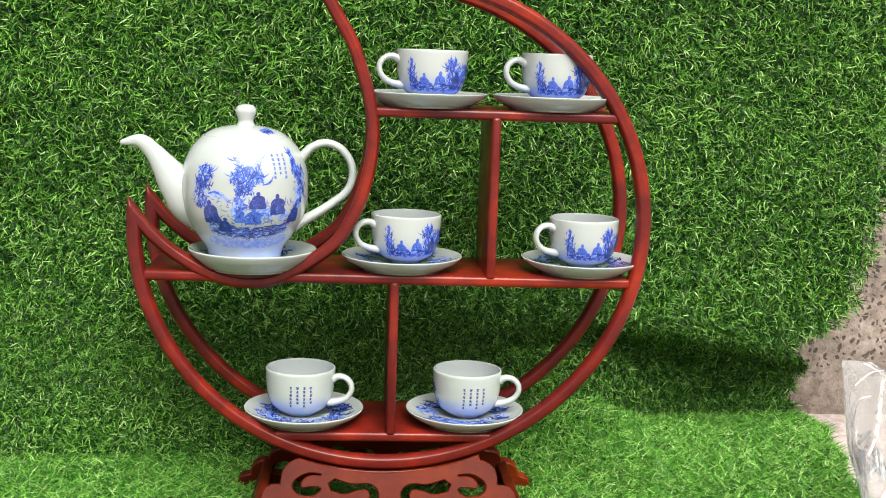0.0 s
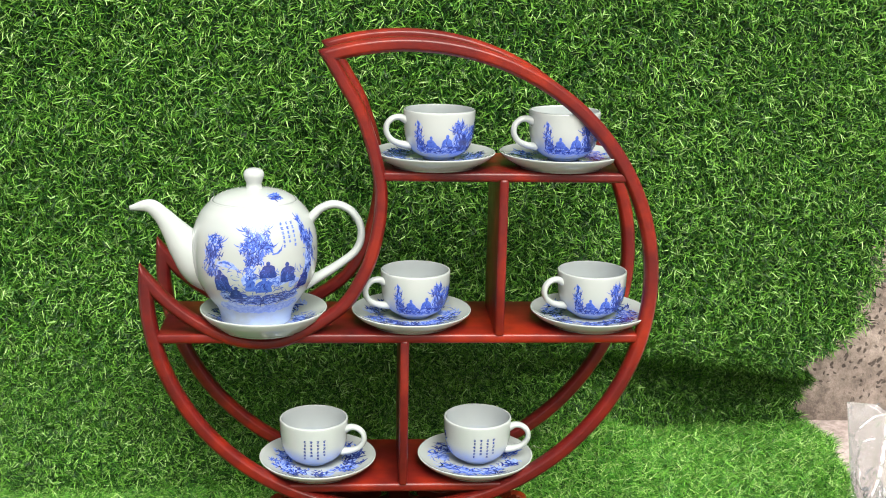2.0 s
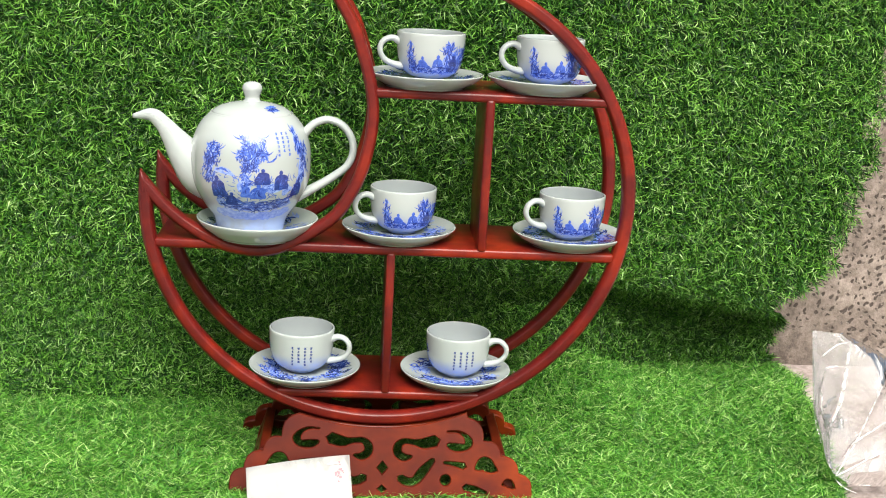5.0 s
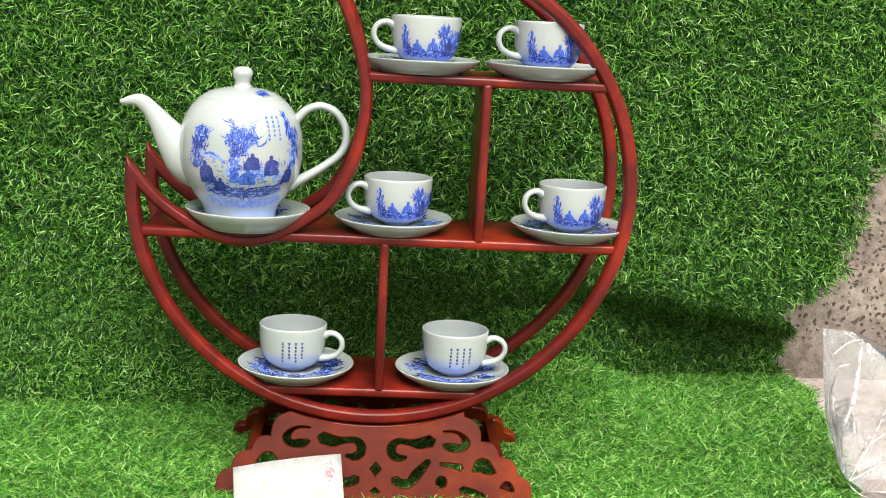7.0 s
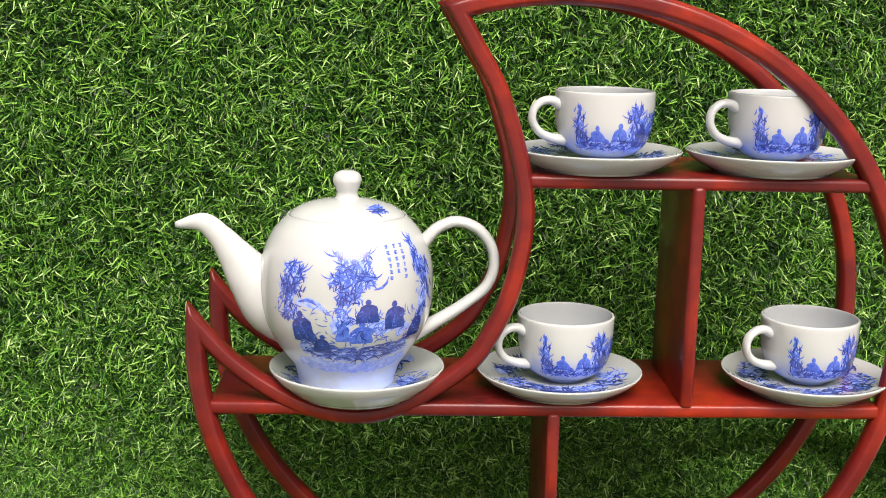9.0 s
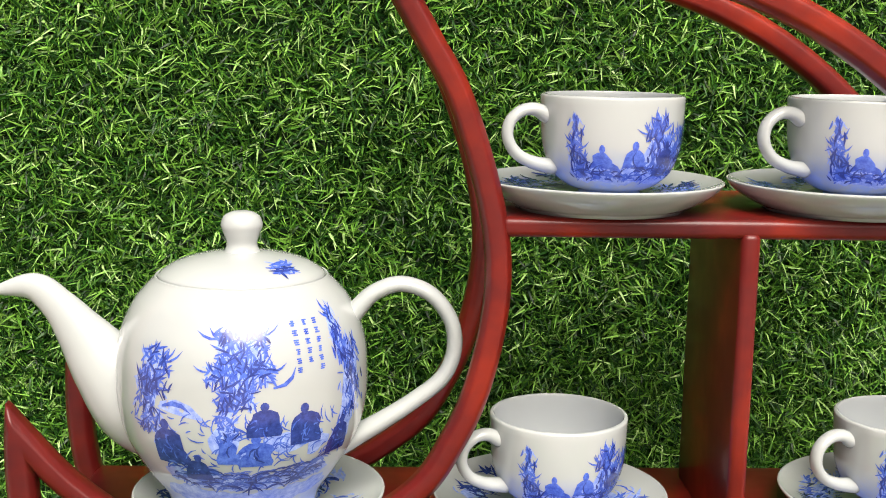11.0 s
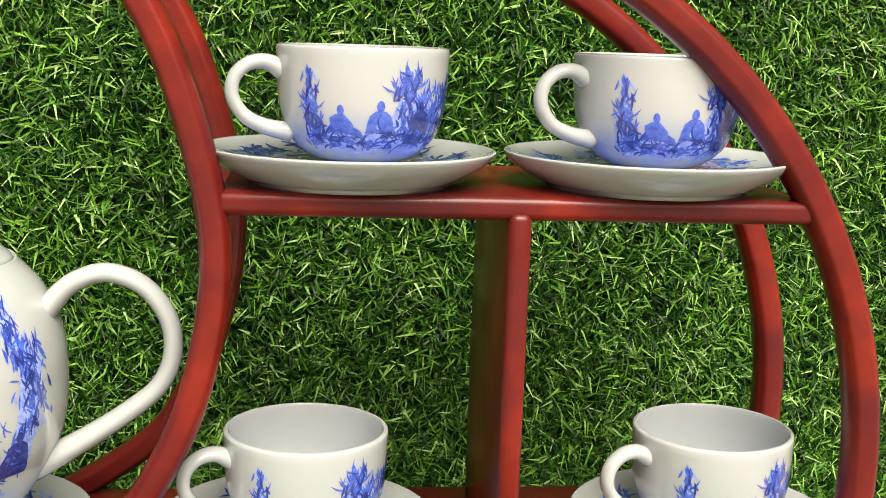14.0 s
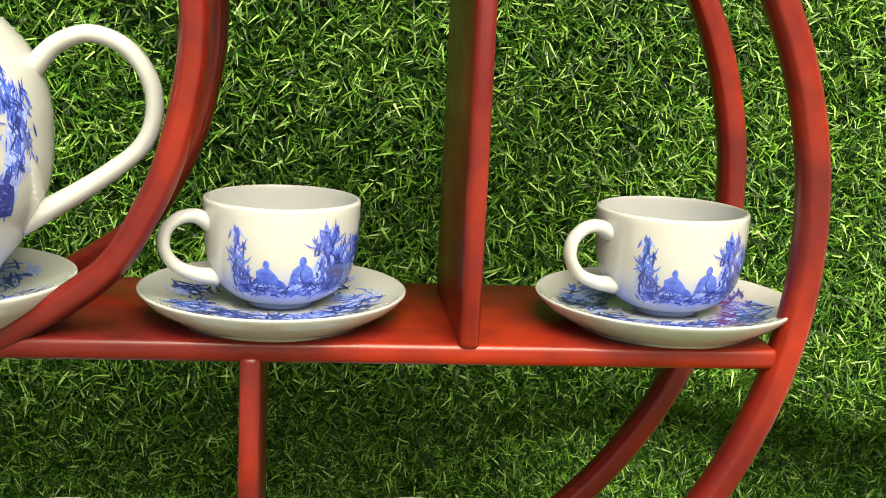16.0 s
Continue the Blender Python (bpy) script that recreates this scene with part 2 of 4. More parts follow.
# ---- setting ----
def setting():
    bm = bmesh.new()
    add_faces(bm, [[(x, y, z) for x in (-60, -2, 0, 2, 60)] for y, z in ((-60, -0.026), (-2, -0.026), (0.0, -0.026), (0.12, -0.016), (0.24, 0.002), (0.36, 0.016), (0.44, 0.020), (2, 0.020), (60, 0.020))], 0)
    tagged(part("floor", bm, STONE_FLOOR, smooth=False), "worn pinkish grey stone floor under the turf", "floor", kind="structure")
    bm = bmesh.new()
    n, rows = 40, []
    for j in range(24):
        z = -0.03 + 2.6 * (j / 23) ** 1.6
        rows.append([(x, 0.432 + 0.008 * noise.noise((x * 6, 0, z * 6)) + 0.004 * noise.noise((x * 25, 3, z * 25)), z) for x in (-2 + 4 * i / n for i in range(n + 1))])
    add_faces(bm, rows, 0)
    add_faces(bm, [[(-2, 0.432, 2.57), (2, 0.432, 2.57)], [(-2, 0.90, 2.57), (2, 0.90, 2.57)], [(-2, 0.90, -0.03), (2, 0.90, -0.03)]], 0)
    for x, k in ((-2, 0), (2, n)):
        add_faces(bm, [[row[k] for row in rows], [(x, 0.90, row[k][2]) for row in rows]], 0)
    bmesh.ops.remove_doubles(bm, verts=bm.verts, dist=1e-5)
    bmesh.ops.recalc_face_normals(bm, faces=bm.faces)
    tagged(part("wall_north", bm, STONE_WALL), "pitted brownish grey stone wall behind the turf", "wall", kind="structure")


# ---- artificial turf ----
def smooth01(a, b, x):
    t = np.clip((x - a) / (b - a), 0, 1)
    return t * t * (3 - 2 * t)


def hanging(x, s):
    """The hanging mat's middle surface: x along it, s from the top (0) to the floor (1). It bulges and tucks under at one side."""
    fold = smooth01(0.0, 0.38, x)
    y0 = 0.232 + 0.075 * smooth01(0.1, 0.6, x) + 0.015 * smooth01(-0.1, -0.5, x)
    crease = 0.212 + 0.190 * smooth01(0.12, 0.48, x) + 0.012 * smooth01(0.48, 0.70, x)
    low = np.where(x > 0, 0.240 - 0.188 * x, 0.240) * fold + 0.16 * (1 - fold)
    ky = np.array([y0 + 0.085, y0 + 0.06, y0 + 0.034, y0 + 0.012, y0 - 0.002, y0 + 0.022 * fold - 0.002, y0 + 0.067 * fold - 0.006, crease - 0.006 + 0.030 * (1 - fold), crease])
    kz = np.array([1.10 + 0 * x, 0.86 + 0 * x, 0.60 + 0 * x, 0.38 + 0.10 * (low - 0.12), low + 0.055, low + 0.014 * fold, low + 0.004 * fold - 0.03 * (1 - fold), low * 0.55, 0 * x + 0.012])
    f = np.clip(s, 0, 0.99999) * 8
    k = f.astype(int)
    t = f - k
    i = np.arange(len(x))

    def at(a, d):
        return a[np.clip(k + d, 0, 8), i]

    def curve(a):
        p, q, r, w = at(a, -1), at(a, 0), at(a, 1), at(a, 2)
        return 0.5 * (2 * q + (r - p) * t + (2 * p - 5 * q + 4 * r - w) * t * t + (3 * q - p - 3 * r + w) * t ** 3)

    y, z = curve(ky), curve(kz)
    y = y + 0.006 * np.sin(7 * x + 3 * z) + 0.004 * np.sin(17 * x - 11 * z)
    return np.stack([x, y, z], -1)


def lying(x, s):
    """The mat on the ground: s from the crease (0) towards the viewer (1)."""
    y = 0.445 - 1.26 * s
    near = 1 - smooth01(0.18, 0.42, x)
    z = -0.014 + 0.036 * smooth01(-0.02, 0.42, y) + (0.030 + 0.045 * smooth01(-0.15, 0.12, x)) * near * np.clip((y - 0.135) / 0.125, 0, 1.3) ** 2 + 0.004 * np.sin(9 * x + 2) * np.sin(8 * y) + 0.002 * np.sin(23 * x + 17 * y)
    return np.stack([x, y, z], -1)


def turf_blades(name, surface, count, xs, inside, length, width, lift, drift, mat, parent, seed):
    """Plastic grass blades, each a bent tapering strip with its own way, as one joined part."""
    g = np.random.default_rng(seed)
    tufts = count // 14
    mine = g.integers(0, tufts, count)
    loose = g.uniform(size=count) < 0.6
    x = np.where(loose, g.uniform(*xs, count), g.uniform(*xs, tufts)[mine] + g.normal(0, 0.0030, count))
    s = np.clip(np.where(loose, g.uniform(0, 1, count), g.uniform(0, 1, tufts)[mine] + g.normal(0, 0.0026, count)), 0.0, 1.0)
    p = surface(x, s)
    keep = inside(p)
    x, s, p, mine = x[keep], s[keep], p[keep], mine[keep]
    n = len(x)
    e = 0.002
    du, dv = surface(x + e, s) - p, surface(x, np.minimum(s + e, 0.9999)) - surface(x, np.minimum(s + e, 0.9999) - e)
    up = np.cross(dv, du)
    up /= np.linalg.norm(up, axis=1)[:, None]
    tu = du / np.linalg.norm(du, axis=1)[:, None]
    tv = np.cross(up, tu)
    clump = np.sin(61 * x + 9 * s) * 1.3 + np.sin(83 * s * 1.3 + 40 * x) * 1.6
    a = g.uniform(0, 2 * np.pi, tufts)[mine] + g.normal(0, 1.3, n)
    tang = np.cos(a)[:, None] * tu + np.sin(a)[:, None] * tv + np.array(drift) * (0.7 + 0.5 * np.sin(clump))[:, None]
    tang /= np.linalg.norm(tang, axis=1)[:, None] + 1e-9
    L = length * g.uniform(0.55, 1.25, n)[:, None]
    W = width * g.uniform(0.6, 1.3, n)[:, None]
    rise = lift * g.uniform(0.3, 1.7, n)[:, None]
    d1 = tang * 0.55 + up * (rise + 0.35)
    d1 /= np.linalg.norm(d1, axis=1)[:, None]
    d2 = tang + up * (rise - 0.35)
    d2 /= np.linalg.norm(d2, axis=1)[:, None]
    side = np.cross(d1, up + 0.6 * g.normal(size=(n, 3)))
    side /= np.linalg.norm(side, axis=1)[:, None] + 1e-9
    mid = p + d1 * L * 0.5
    tip = mid + d2 * L * 0.5
    v = np.stack([p - side * W * 0.4, p + side * W * 0.4, mid + side * W * 0.5, mid - side * W * 0.5, tip + side * W * 0.12, tip - side * W * 0.12], 1).reshape(-1, 3)
    base = np.arange(n)[:, None] * 6
    loops = (base + np.array([0, 1, 2, 3, 3, 2, 4, 5])).astype(np.int32).ravel()
    me = bpy.data.meshes.new(name)
    me.vertices.add(len(v))
    me.vertices.foreach_set("co", v.astype(np.float32).ravel())
    me.loops.add(len(loops))
    me.loops.foreach_set("vertex_index", loops)
    me.polygons.add(2 * n)
    me.polygons.foreach_set("loop_start", np.arange(0, 8 * n, 4, dtype=np.int32))
    me.update(calc_edges=True)
    me.materials.append(mat)
    ob = new(name, me)
    ob.parent = parent
    return tagged(ob, kind="stuff")


def mat_backing(surface, xs, inside, parent, mat):
    bm = bmesh.new()
    nx, ns = 90, 90
    grid = {}
    for i in range(nx + 1):
        x = np.full(ns + 1, xs[0] + (xs[1] - xs[0]) * i / nx)
        q = surface(x, np.linspace(0, 1, ns + 1))
        ok = inside(q)
        for j in range(ns + 1):
            if ok[j]:
                grid[i, j] = bm.verts.new(q[j])
    for i in range(nx):
        for j in range(ns):
            c = [(i, j), (i + 1, j), (i + 1, j + 1), (i, j + 1)]
            if all(k in grid for k in c):
                bm.faces.new([grid[k] for k in c])
    bmesh.ops.solidify(bm, geom=bm.faces[:], thickness=0.003)
    return part("backing", bm, mat, parent, "woven green backing")


def in_hanging(p):
    x, z = p[:, 0], p[:, 2]
    edge = 0.685 + 0.05 * smooth01(0.20, 0.43, z) + 0.03 * smooth01(0.4, 0.9, z) + 0.006 * np.sin(70 * z) + 0.005 * np.sin(170 * z + 1)
    corner = np.where(p[:, 1] < 0.35, 0.10 * (1 - smooth01(0.13, 0.235, z)), 0.052)
    return (x < edge - corner) & (z < 1.0)


def in_lying(p):
    edge = np.interp(p[:, 1], (0.0, 0.07, 0.20, 0.34, 0.40, 0.43), (0.612, 0.626, 0.648, 0.668, 0.655, 0.620)) + 0.004 * np.sin(60 * p[:, 1])
    wall = 0.265 + 0.160 * smooth01(0.10, 0.46, p[:, 0])
    return (p[:, 0] < edge) & (p[:, 1] < wall)


def turf_mats():
    hung = empty("artificial_turf_mat", pose(0, 0, 0), "green artificial turf mat hung over the stone wall, bulging", "turf mat", "turf mats")
    mat_backing(hanging, (-0.74, 0.85), in_hanging, hung, BACKING)
    low, high = (lambda p: in_hanging(p) & (p[:, 2] < 0.80)), (lambda p: in_hanging(p) & (p[:, 2] > 0.79))
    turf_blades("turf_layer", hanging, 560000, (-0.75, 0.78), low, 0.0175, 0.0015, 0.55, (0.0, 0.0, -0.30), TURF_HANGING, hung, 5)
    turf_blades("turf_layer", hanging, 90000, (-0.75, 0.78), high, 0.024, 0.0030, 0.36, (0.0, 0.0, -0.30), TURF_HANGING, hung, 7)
    laid = empty("artificial_turf_mat", pose(0, 0, 0), "green artificial turf mat lying on the stone floor, coloured brighter for light from above", "turf mat", "turf mats")
    mat_backing(lying, (-0.74, 0.75), in_lying, laid, BACKING_GREEN)
    back, fore = (lambda p: in_lying(p) & (p[:, 1] > -0.13)), (lambda p: in_lying(p) & (p[:, 1] < -0.12))
    turf_blades("turf_layer", lying, 640000, (-0.75, 0.72), back, 0.0200, 0.0013, 0.62, (0.30, -0.30, 0.0), TURF_LYING_LIT, laid, 6)
    turf_blades("turf_layer", lying, 100000, (-0.75, 0.72), fore, 0.024, 0.0028, 0.30, (0.30, -0.30, 0.0), TURF_LYING_LIT, laid, 8)


# ---- moon shelf ----
CX, CZ, RX, RZ, LEAN = 0.0056, 0.3592, 0.2978, 0.2848, radians(11.1)     # the moon's outer edge, a slightly flattened round
DEPTH = 0.1250                                   # from the front frame's face to that of the rear one


def rim(a, inset=0.0):
    u, v = (RX - inset) * math.cos(a), (RZ - inset) * math.sin(a)
    return Vector((CX + u * math.cos(LEAN) - v * math.sin(LEAN), 0, CZ + u * math.sin(LEAN) + v * math.cos(LEAN)))


def turn_of(x, z):
    """The angle on the rim that faces a place."""
    u, v = (x - CX) * math.cos(LEAN) + (z - CZ) * math.sin(LEAN), -(x - CX) * math.sin(LEAN) + (z - CZ) * math.cos(LEAN)
    return math.atan2(v / RZ, u / RX) % (2 * math.pi)


TOP_TIP, LOW_TIP = turn_of(-0.0884, 0.6270), turn_of(-0.2895, 0.3880)


def chord(z, inset):
    """Where the rim, less an inset, lies at a height: the least and the greatest x."""
    ring = [rim(2 * math.pi * k / 720, inset) for k in range(720)]
    xs = [p.x for p in ring if abs(p.z - z) < 0.0025]
    return min(xs), max(xs)


def underside(x):
    return min(p.z for p in (rim(2 * math.pi * k / 1440) for k in range(1440)) if abs(p.x - x) < 0.002)


def hollow():
    """The moon's concave edge, from the upper tip to the lower one."""
    return spline([tuple(rim(TOP_TIP)), (-0.0650, 0, 0.587), (-0.0475, 0, 0.555), (-0.0298, 0, 0.497), (-0.0262, 0, 0.452), (-0.0345, 0, 0.405), (-0.0480, 0, 0.3715), (-0.0700, 0, 0.3400),
                   (-0.1220, 0, 0.3074), (-0.1540, 0, 0.3010), (-0.1894, 0, 0.3065), (-0.2185, 0, 0.3210), (-0.2540, 0, 0.3470), tuple(rim(LOW_TIP))], 10)


def frame_mesh(depth=0.016):
    """One crescent frame: the band between the outline and its inset, with a softly rounded face."""
    w = 0.0165
    a1, a0 = TOP_TIP, LOW_TIP
    n = 150
    big = [rim(a0 + k / n * (2 * math.pi - (a0 - a1))) for k in range(n + 1)]
    small = hollow()
    # inset of the concave edge, away from its own side
    inset = []
    for k, q in enumerate(small):
        d = (small[min(k + 1, len(small) - 1)] - small[max(k - 1, 0)]).normalized()
        inset.append(q + 0.0145 * Vector((-d.z, 0, d.x)))
    bigin = [rim(a0 + k / n * (2 * math.pi - (a0 - a1)), w) for k in range(n + 1)]

    def crossing(a, b):
        """Where line a meets line b in the xz plane: the places along both."""
        best = (1e9, 0, 0)
        for i, p in enumerate(a):
            for j, q in enumerate(b):
                best = min(best, ((p - q).length, i, j))
        return best[1:]

    half = n // 2
    i0, j0 = crossing(bigin[:half], inset[len(inset) // 2:])
    j0 += len(inset) // 2
    i1, j1 = crossing(bigin[half:], inset[:len(inset) // 2])
    i1 += half

    def resample(line, m):
        d = [0]
        for p, q in zip(line, line[1:]):
            d.append(d[-1] + (q - p).length)
        out, k = [], 0
        for t in range(m):
            s = d[-1] * t / (m - 1)
            while k < len(d) - 2 and d[k + 1] < s:
                k += 1
            f = (s - d[k]) / max(d[k + 1] - d[k], 1e-9)
            out.append(line[k].lerp(line[k + 1], f))
        return out

    outside = resample(big, 220)[:-1] + resample(small, 140)[:-1]
    inside = resample(bigin[i0:i1 + 1], 220)[:-1] + resample(inset[j1:j0 + 1], 140)[:-1]
    face = [(0.0, 0.0060), (0.03, 0.0044), (0.17, 0.0011), (0.23, 0.0003), (0.31, 0.0), (0.69, 0.0), (0.77, 0.0003), (0.83, 0.0011), (0.97, 0.0044), (1.0, 0.0060),
            (1.0, depth - 0.003), (0.93, depth), (0.07, depth), (0.0, depth - 0.003)]
    bm = bmesh.new()
    rings = [[bm.verts.new(o.lerp(i, u) + Vector((0, y, 0))) for u, y in face] for o, i in zip(outside, inside)]
    m = len(rings)
    for k in range(m):
        a, b = rings[k], rings[(k + 1) % m]
        for j in range(len(face)):
            l = (j + 1) % len(face)
            bm.faces.new((a[j], a[l], b[l], b[j]))
    bmesh.ops.recalc_face_normals(bm, faces=bm.faces)
    return bm


def moon_shelf():
    shelf = empty("moon_shelf", pose(0, 0, 0), "red lacquered wooden crescent-moon display shelf on its carved stand", "display shelf")
    front = part("front_frame", frame_mesh(), RED_FRAME, shelf)
    rear = new("rear_frame", front.data)
    rear.parent, rear.location = shelf, (0, DEPTH, 0)
    back = DEPTH + 0.012

    for name, z, thick in (("top_shelf", 0.490, 0.011), ("middle_shelf", 0.30000, 0.0115), ("bottom_shelf", 0.1138, 0.011)):
        x0, x1 = chord(z, 0.013)
        part(name, box(-0.018 if name == "top_shelf" else x0, x1, 0.002, back, z - thick / 2, z + thick / 2, 0.0035), RED_BOARD, shelf)
    part("upper_divider", box(0.1138, 0.1245, 0.0004, DEPTH - 0.004, 0.3030, 0.4880, 0.0035), RED_POST, shelf)
    part("lower_divider", box(0.0045, 0.0150, 0.0004, DEPTH - 0.004, 0.1165, 0.2980, 0.0035), RED_POST, shelf)
    return shelf


# ---- carved stand ----
def lobed(points):
    """A line of outward lobes through the notch points (x, z, bulge to the next)."""
    out = []
    for (x0, z0, b), (x1, z1, _) in zip(points, points[1:]):
        p, q = Vector((x0, z0)), Vector((x1, z1))
        d = q - p
        nrm = Vector((-d.y, d.x))
        for k in range(8):
            t = k / 8
            out.append(p + d * t + nrm * b * 4 * t * (1 - t))
    out.append(Vector(points[-1][:2]))
    return out


def oval(x, z, a, b, turn=0.0, point=0.0, n=20):
    """An opening, round or drawn out to a point."""
    c, s = math.cos(radians(turn)), math.sin(radians(turn))
    out = []
    for k in range(n):
        t = 2 * math.pi * k / n
        u, v = a * math.cos(t), b * math.sin(t) * (1 - point * math.cos(t)) / (1 + point * 0.3)
        out.append(Vector((x + c * u - s * v, z + s * u + c * v)))
    return out


def slot(way, widths):
    """An opening drawn along a curved line, with a half width at each of its points and rounded ends."""
    line = [Vector((p.x, p.z)) for p in spline([(x, 0, z) for x, z in way], 6)]
    half = [p.x for p in spline([(w, 0, 0) for w in widths], 6)]
    left, right = [], []
    for k, q in enumerate(line):
        d = (line[min(k + 1, len(line) - 1)] - line[max(k - 1, 0)]).normalized()
        n = Vector((-d.y, d.x)) * half[k]
        left.append(q + n)
        right.append(q - n)
    d0, d1 = (line[0] - line[1]).normalized(), (line[-1] - line[-2]).normalized()
    return left + [line[-1] + d1 * half[-1] * 0.8] + right[::-1] + [line[0] + d0 * half[0] * 0.8]


def fretwork(name, outline, holes, parent, thick=0.012):
    """A flat carved board in the xz plane, its openings cut through and its edges chamfered."""
    ease = 0.0013
    loops = []
    for k, line in enumerate([outline, *holes]):
        line = [Vector((q[0], q[1])) for q in line]
        line = [q for j, q in enumerate(line) if (q - line[j - 1]).length > 2e-4]
        area = sum(p.x * q.y - q.x * p.y for p, q in zip(line, line[1:] + line[:1]))
        if (area > 0) != (k == 0):
            line.reverse()
        inner = []
        for j, q in enumerate(line):
            d, e = (q - line[j - 1]).normalized(), (line[(j + 1) % len(line)] - q).normalized()
            t = (d + e).normalized() if (d + e).length > 0.2 else d
            inner.append(q + ease * Vector((-t.y, t.x)))
        loops.append((line, inner))

    def within(p):
        hit = False
        for _, line in loops:
            for a, b in zip(line, line[1:] + line[:1]):
                if (a.y > p.y) != (b.y > p.y) and p.x < a.x + (b.x - a.x) * (p.y - a.y) / (b.y - a.y):
                    hit = not hit
        return hit

    flat, edges = [], []
    for _, line in loops:
        n0 = len(flat)
        flat += line
        edges += [(n0 + j, n0 + (j + 1) % len(line)) for j in range(len(line))]
    co, _, tris, *_ = delaunay_2d_cdt([q for _, inner in loops for q in inner], edges, [], 0, 1e-6)
    bm = bmesh.new()
    for y, flip in ((-thick / 2, False), (thick / 2, True)):
        v = [bm.verts.new((q.x, y, q.y)) for q in co]
        for t in tris:
            c = sum((co[k] for k in t), Vector((0, 0))) / 3
            if within(c):
                bm.faces.new([v[k] for k in (t[::-1] if flip else t)])
    for line, inner in loops:
        rows = [[(q.x, y, q.y) for q in (l + l[:1])] for l, y in ((inner, -thick / 2), (line, -thick / 2 + ease), (line, thick / 2 - ease), (inner, thick / 2))]
        add_faces(bm, rows, 0)
    bmesh.ops.delete(bm, geom=[v for v in bm.verts if not v.link_faces], context="VERTS")
    bmesh.ops.remove_doubles(bm, verts=bm.verts, dist=1e-5)
    bmesh.ops.recalc_face_normals(bm, faces=bm.faces)
    return part(name, bm, RED_STAND, parent, smooth=False)


def carved_stand():
    stand = empty("carved_stand", pose(0.010, 0, 0), "low red lacquered wooden stand with pierced scrollwork panels on the turf", "display stand")
    right = [(0.1050, 0.0925, 0.22), (0.1255, 0.0640, 0.0), (0.1264, 0.0628, 0.26), (0.1480, 0.0462, 0.0), (0.1487, 0.0452, 0.24), (0.1712, 0.0245, 0.0), (0.1716, 0.0232, 0.24), (0.1880, 0.0040, 0.10), (0.1850, -0.0120, 0.0)]
    side = lobed(right)
    arch = [Vector((0.185 - 0.370 * k / 24, -0.012 + 0.003 * math.sin(math.pi * k / 24))) for k in range(1, 24)]
    saddle = [Vector((x, underside(x + 0.010) * 1.05 - 0.0006)) for x in (-0.1035 + 0.207 * k / 30 for k in range(31))]
    outline = side + arch + [Vector((-p.x, p.y)) for p in reversed(side)] + saddle
    holes = [oval(0, 0.0273, 0.0068, 0.0085, 0, 0.0, 4), oval(0, 0.0010, 0.0060, 0.0050, 0, 0.0, 4)]
    scrolls = [([(0.0813, 0.0575), (0.0900, 0.0548), (0.1028, 0.0550), (0.1073, 0.0615), (0.1023, 0.0695), (0.0928, 0.0740), (0.0800, 0.0738)], [0.0024, 0.0049, 0.0041, 0.0047, 0.0024, 0.0013, 0.0007]),
               ([(0.0352, 0.0418), (0.0267, 0.0406), (0.0191, 0.0452), (0.0185, 0.0540), (0.0259, 0.0605), (0.0398, 0.0595), (0.0515, 0.0586), (0.0655, 0.0622)], [0.0019, 0.0044, 0.0049, 0.0049, 0.0034, 0.0036, 0.0064, 0.0070]),
               ([(0.0226, 0.0150), (0.0301, 0.0109), (0.0405, 0.0113), (0.0505, 0.0235), (0.0627, 0.0380)], [0.0048, 0.0052, 0.0052, 0.0058, 0.0030]),
               ([(0.0774, 0.0353), (0.0896, 0.0339), (0.1018, 0.0315)], [0.0017, 0.0028, 0.0040]),
               ([(0.1177, 0.0289), (0.1273, 0.0345), (0.1364, 0.0298), (0.1423, 0.0275)], [0.0029, 0.0092, 0.0064, 0.0029]),
               ([(0.1515, 0.0096), (0.1580, 0.0114), (0.1651, 0.0064)], [0.0018, 0.0055, 0.0027]),
               ([(0.1041, 0.0052), (0.1163, 0.0026), (0.1304, -0.0010)], [0.0042, 0.0042, 0.0019])]
    for f in (1, -1):
        holes += [slot([(f * x, z) for x, z in way], widths) for way, widths in scrolls]
        holes.append(oval(f * 0.0792, 0.0137, 0.0066, 0.0072))
    front = fretwork("front_panel", outline, holes, stand)
    front.matrix_basis = pose(0, -0.026, 0.0, -18)
    rear = new("rear_panel", front.data)
    rear.parent, rear.matrix_basis = stand, pose(0, DEPTH + 0.022, 0.0, 18)
    rail = bmesh.new()
    sec = ((-0.003, 0.0), (-0.0045, -0.002), (-0.0045, -0.006), (-0.003, -0.008), (0.009, -0.008), (0.009, 0.0))
    rows = [[(x, 0.004 + dy, underside(x + 0.010) - 0.001 + dz) for dy, dz in (*sec, sec[0])] for x in (-0.104 + 0.208 * k / 40 for k in range(41))]
    add_faces(rail, rows, 0)
    for row in (rows[0], rows[-1]):
        rail.faces.new([rail.verts.new(p) for p in row[:-1]])
    bmesh.ops.remove_doubles(rail, verts=rail.verts, dist=1e-6)
    bmesh.ops.recalc_face_normals(rail, faces=rail.faces)
    part("saddle_rail", rail, RED_STAND, stand, "moulded concave lip under the moon", smooth=False)
    flank = [Vector(q) for q in ((0.067, 0.044), (-0.067, 0.044), (-0.079, -0.012), (0.079, -0.012))]
    cuts = [slot([(f * 0.018, 0.012), (f * 0.032, 0.022), (f * 0.047, 0.012)], [0.0030, 0.0065, 0.0030]) for f in (1, -1)]
    board = fretwork("side_panel", flank, cuts, stand)
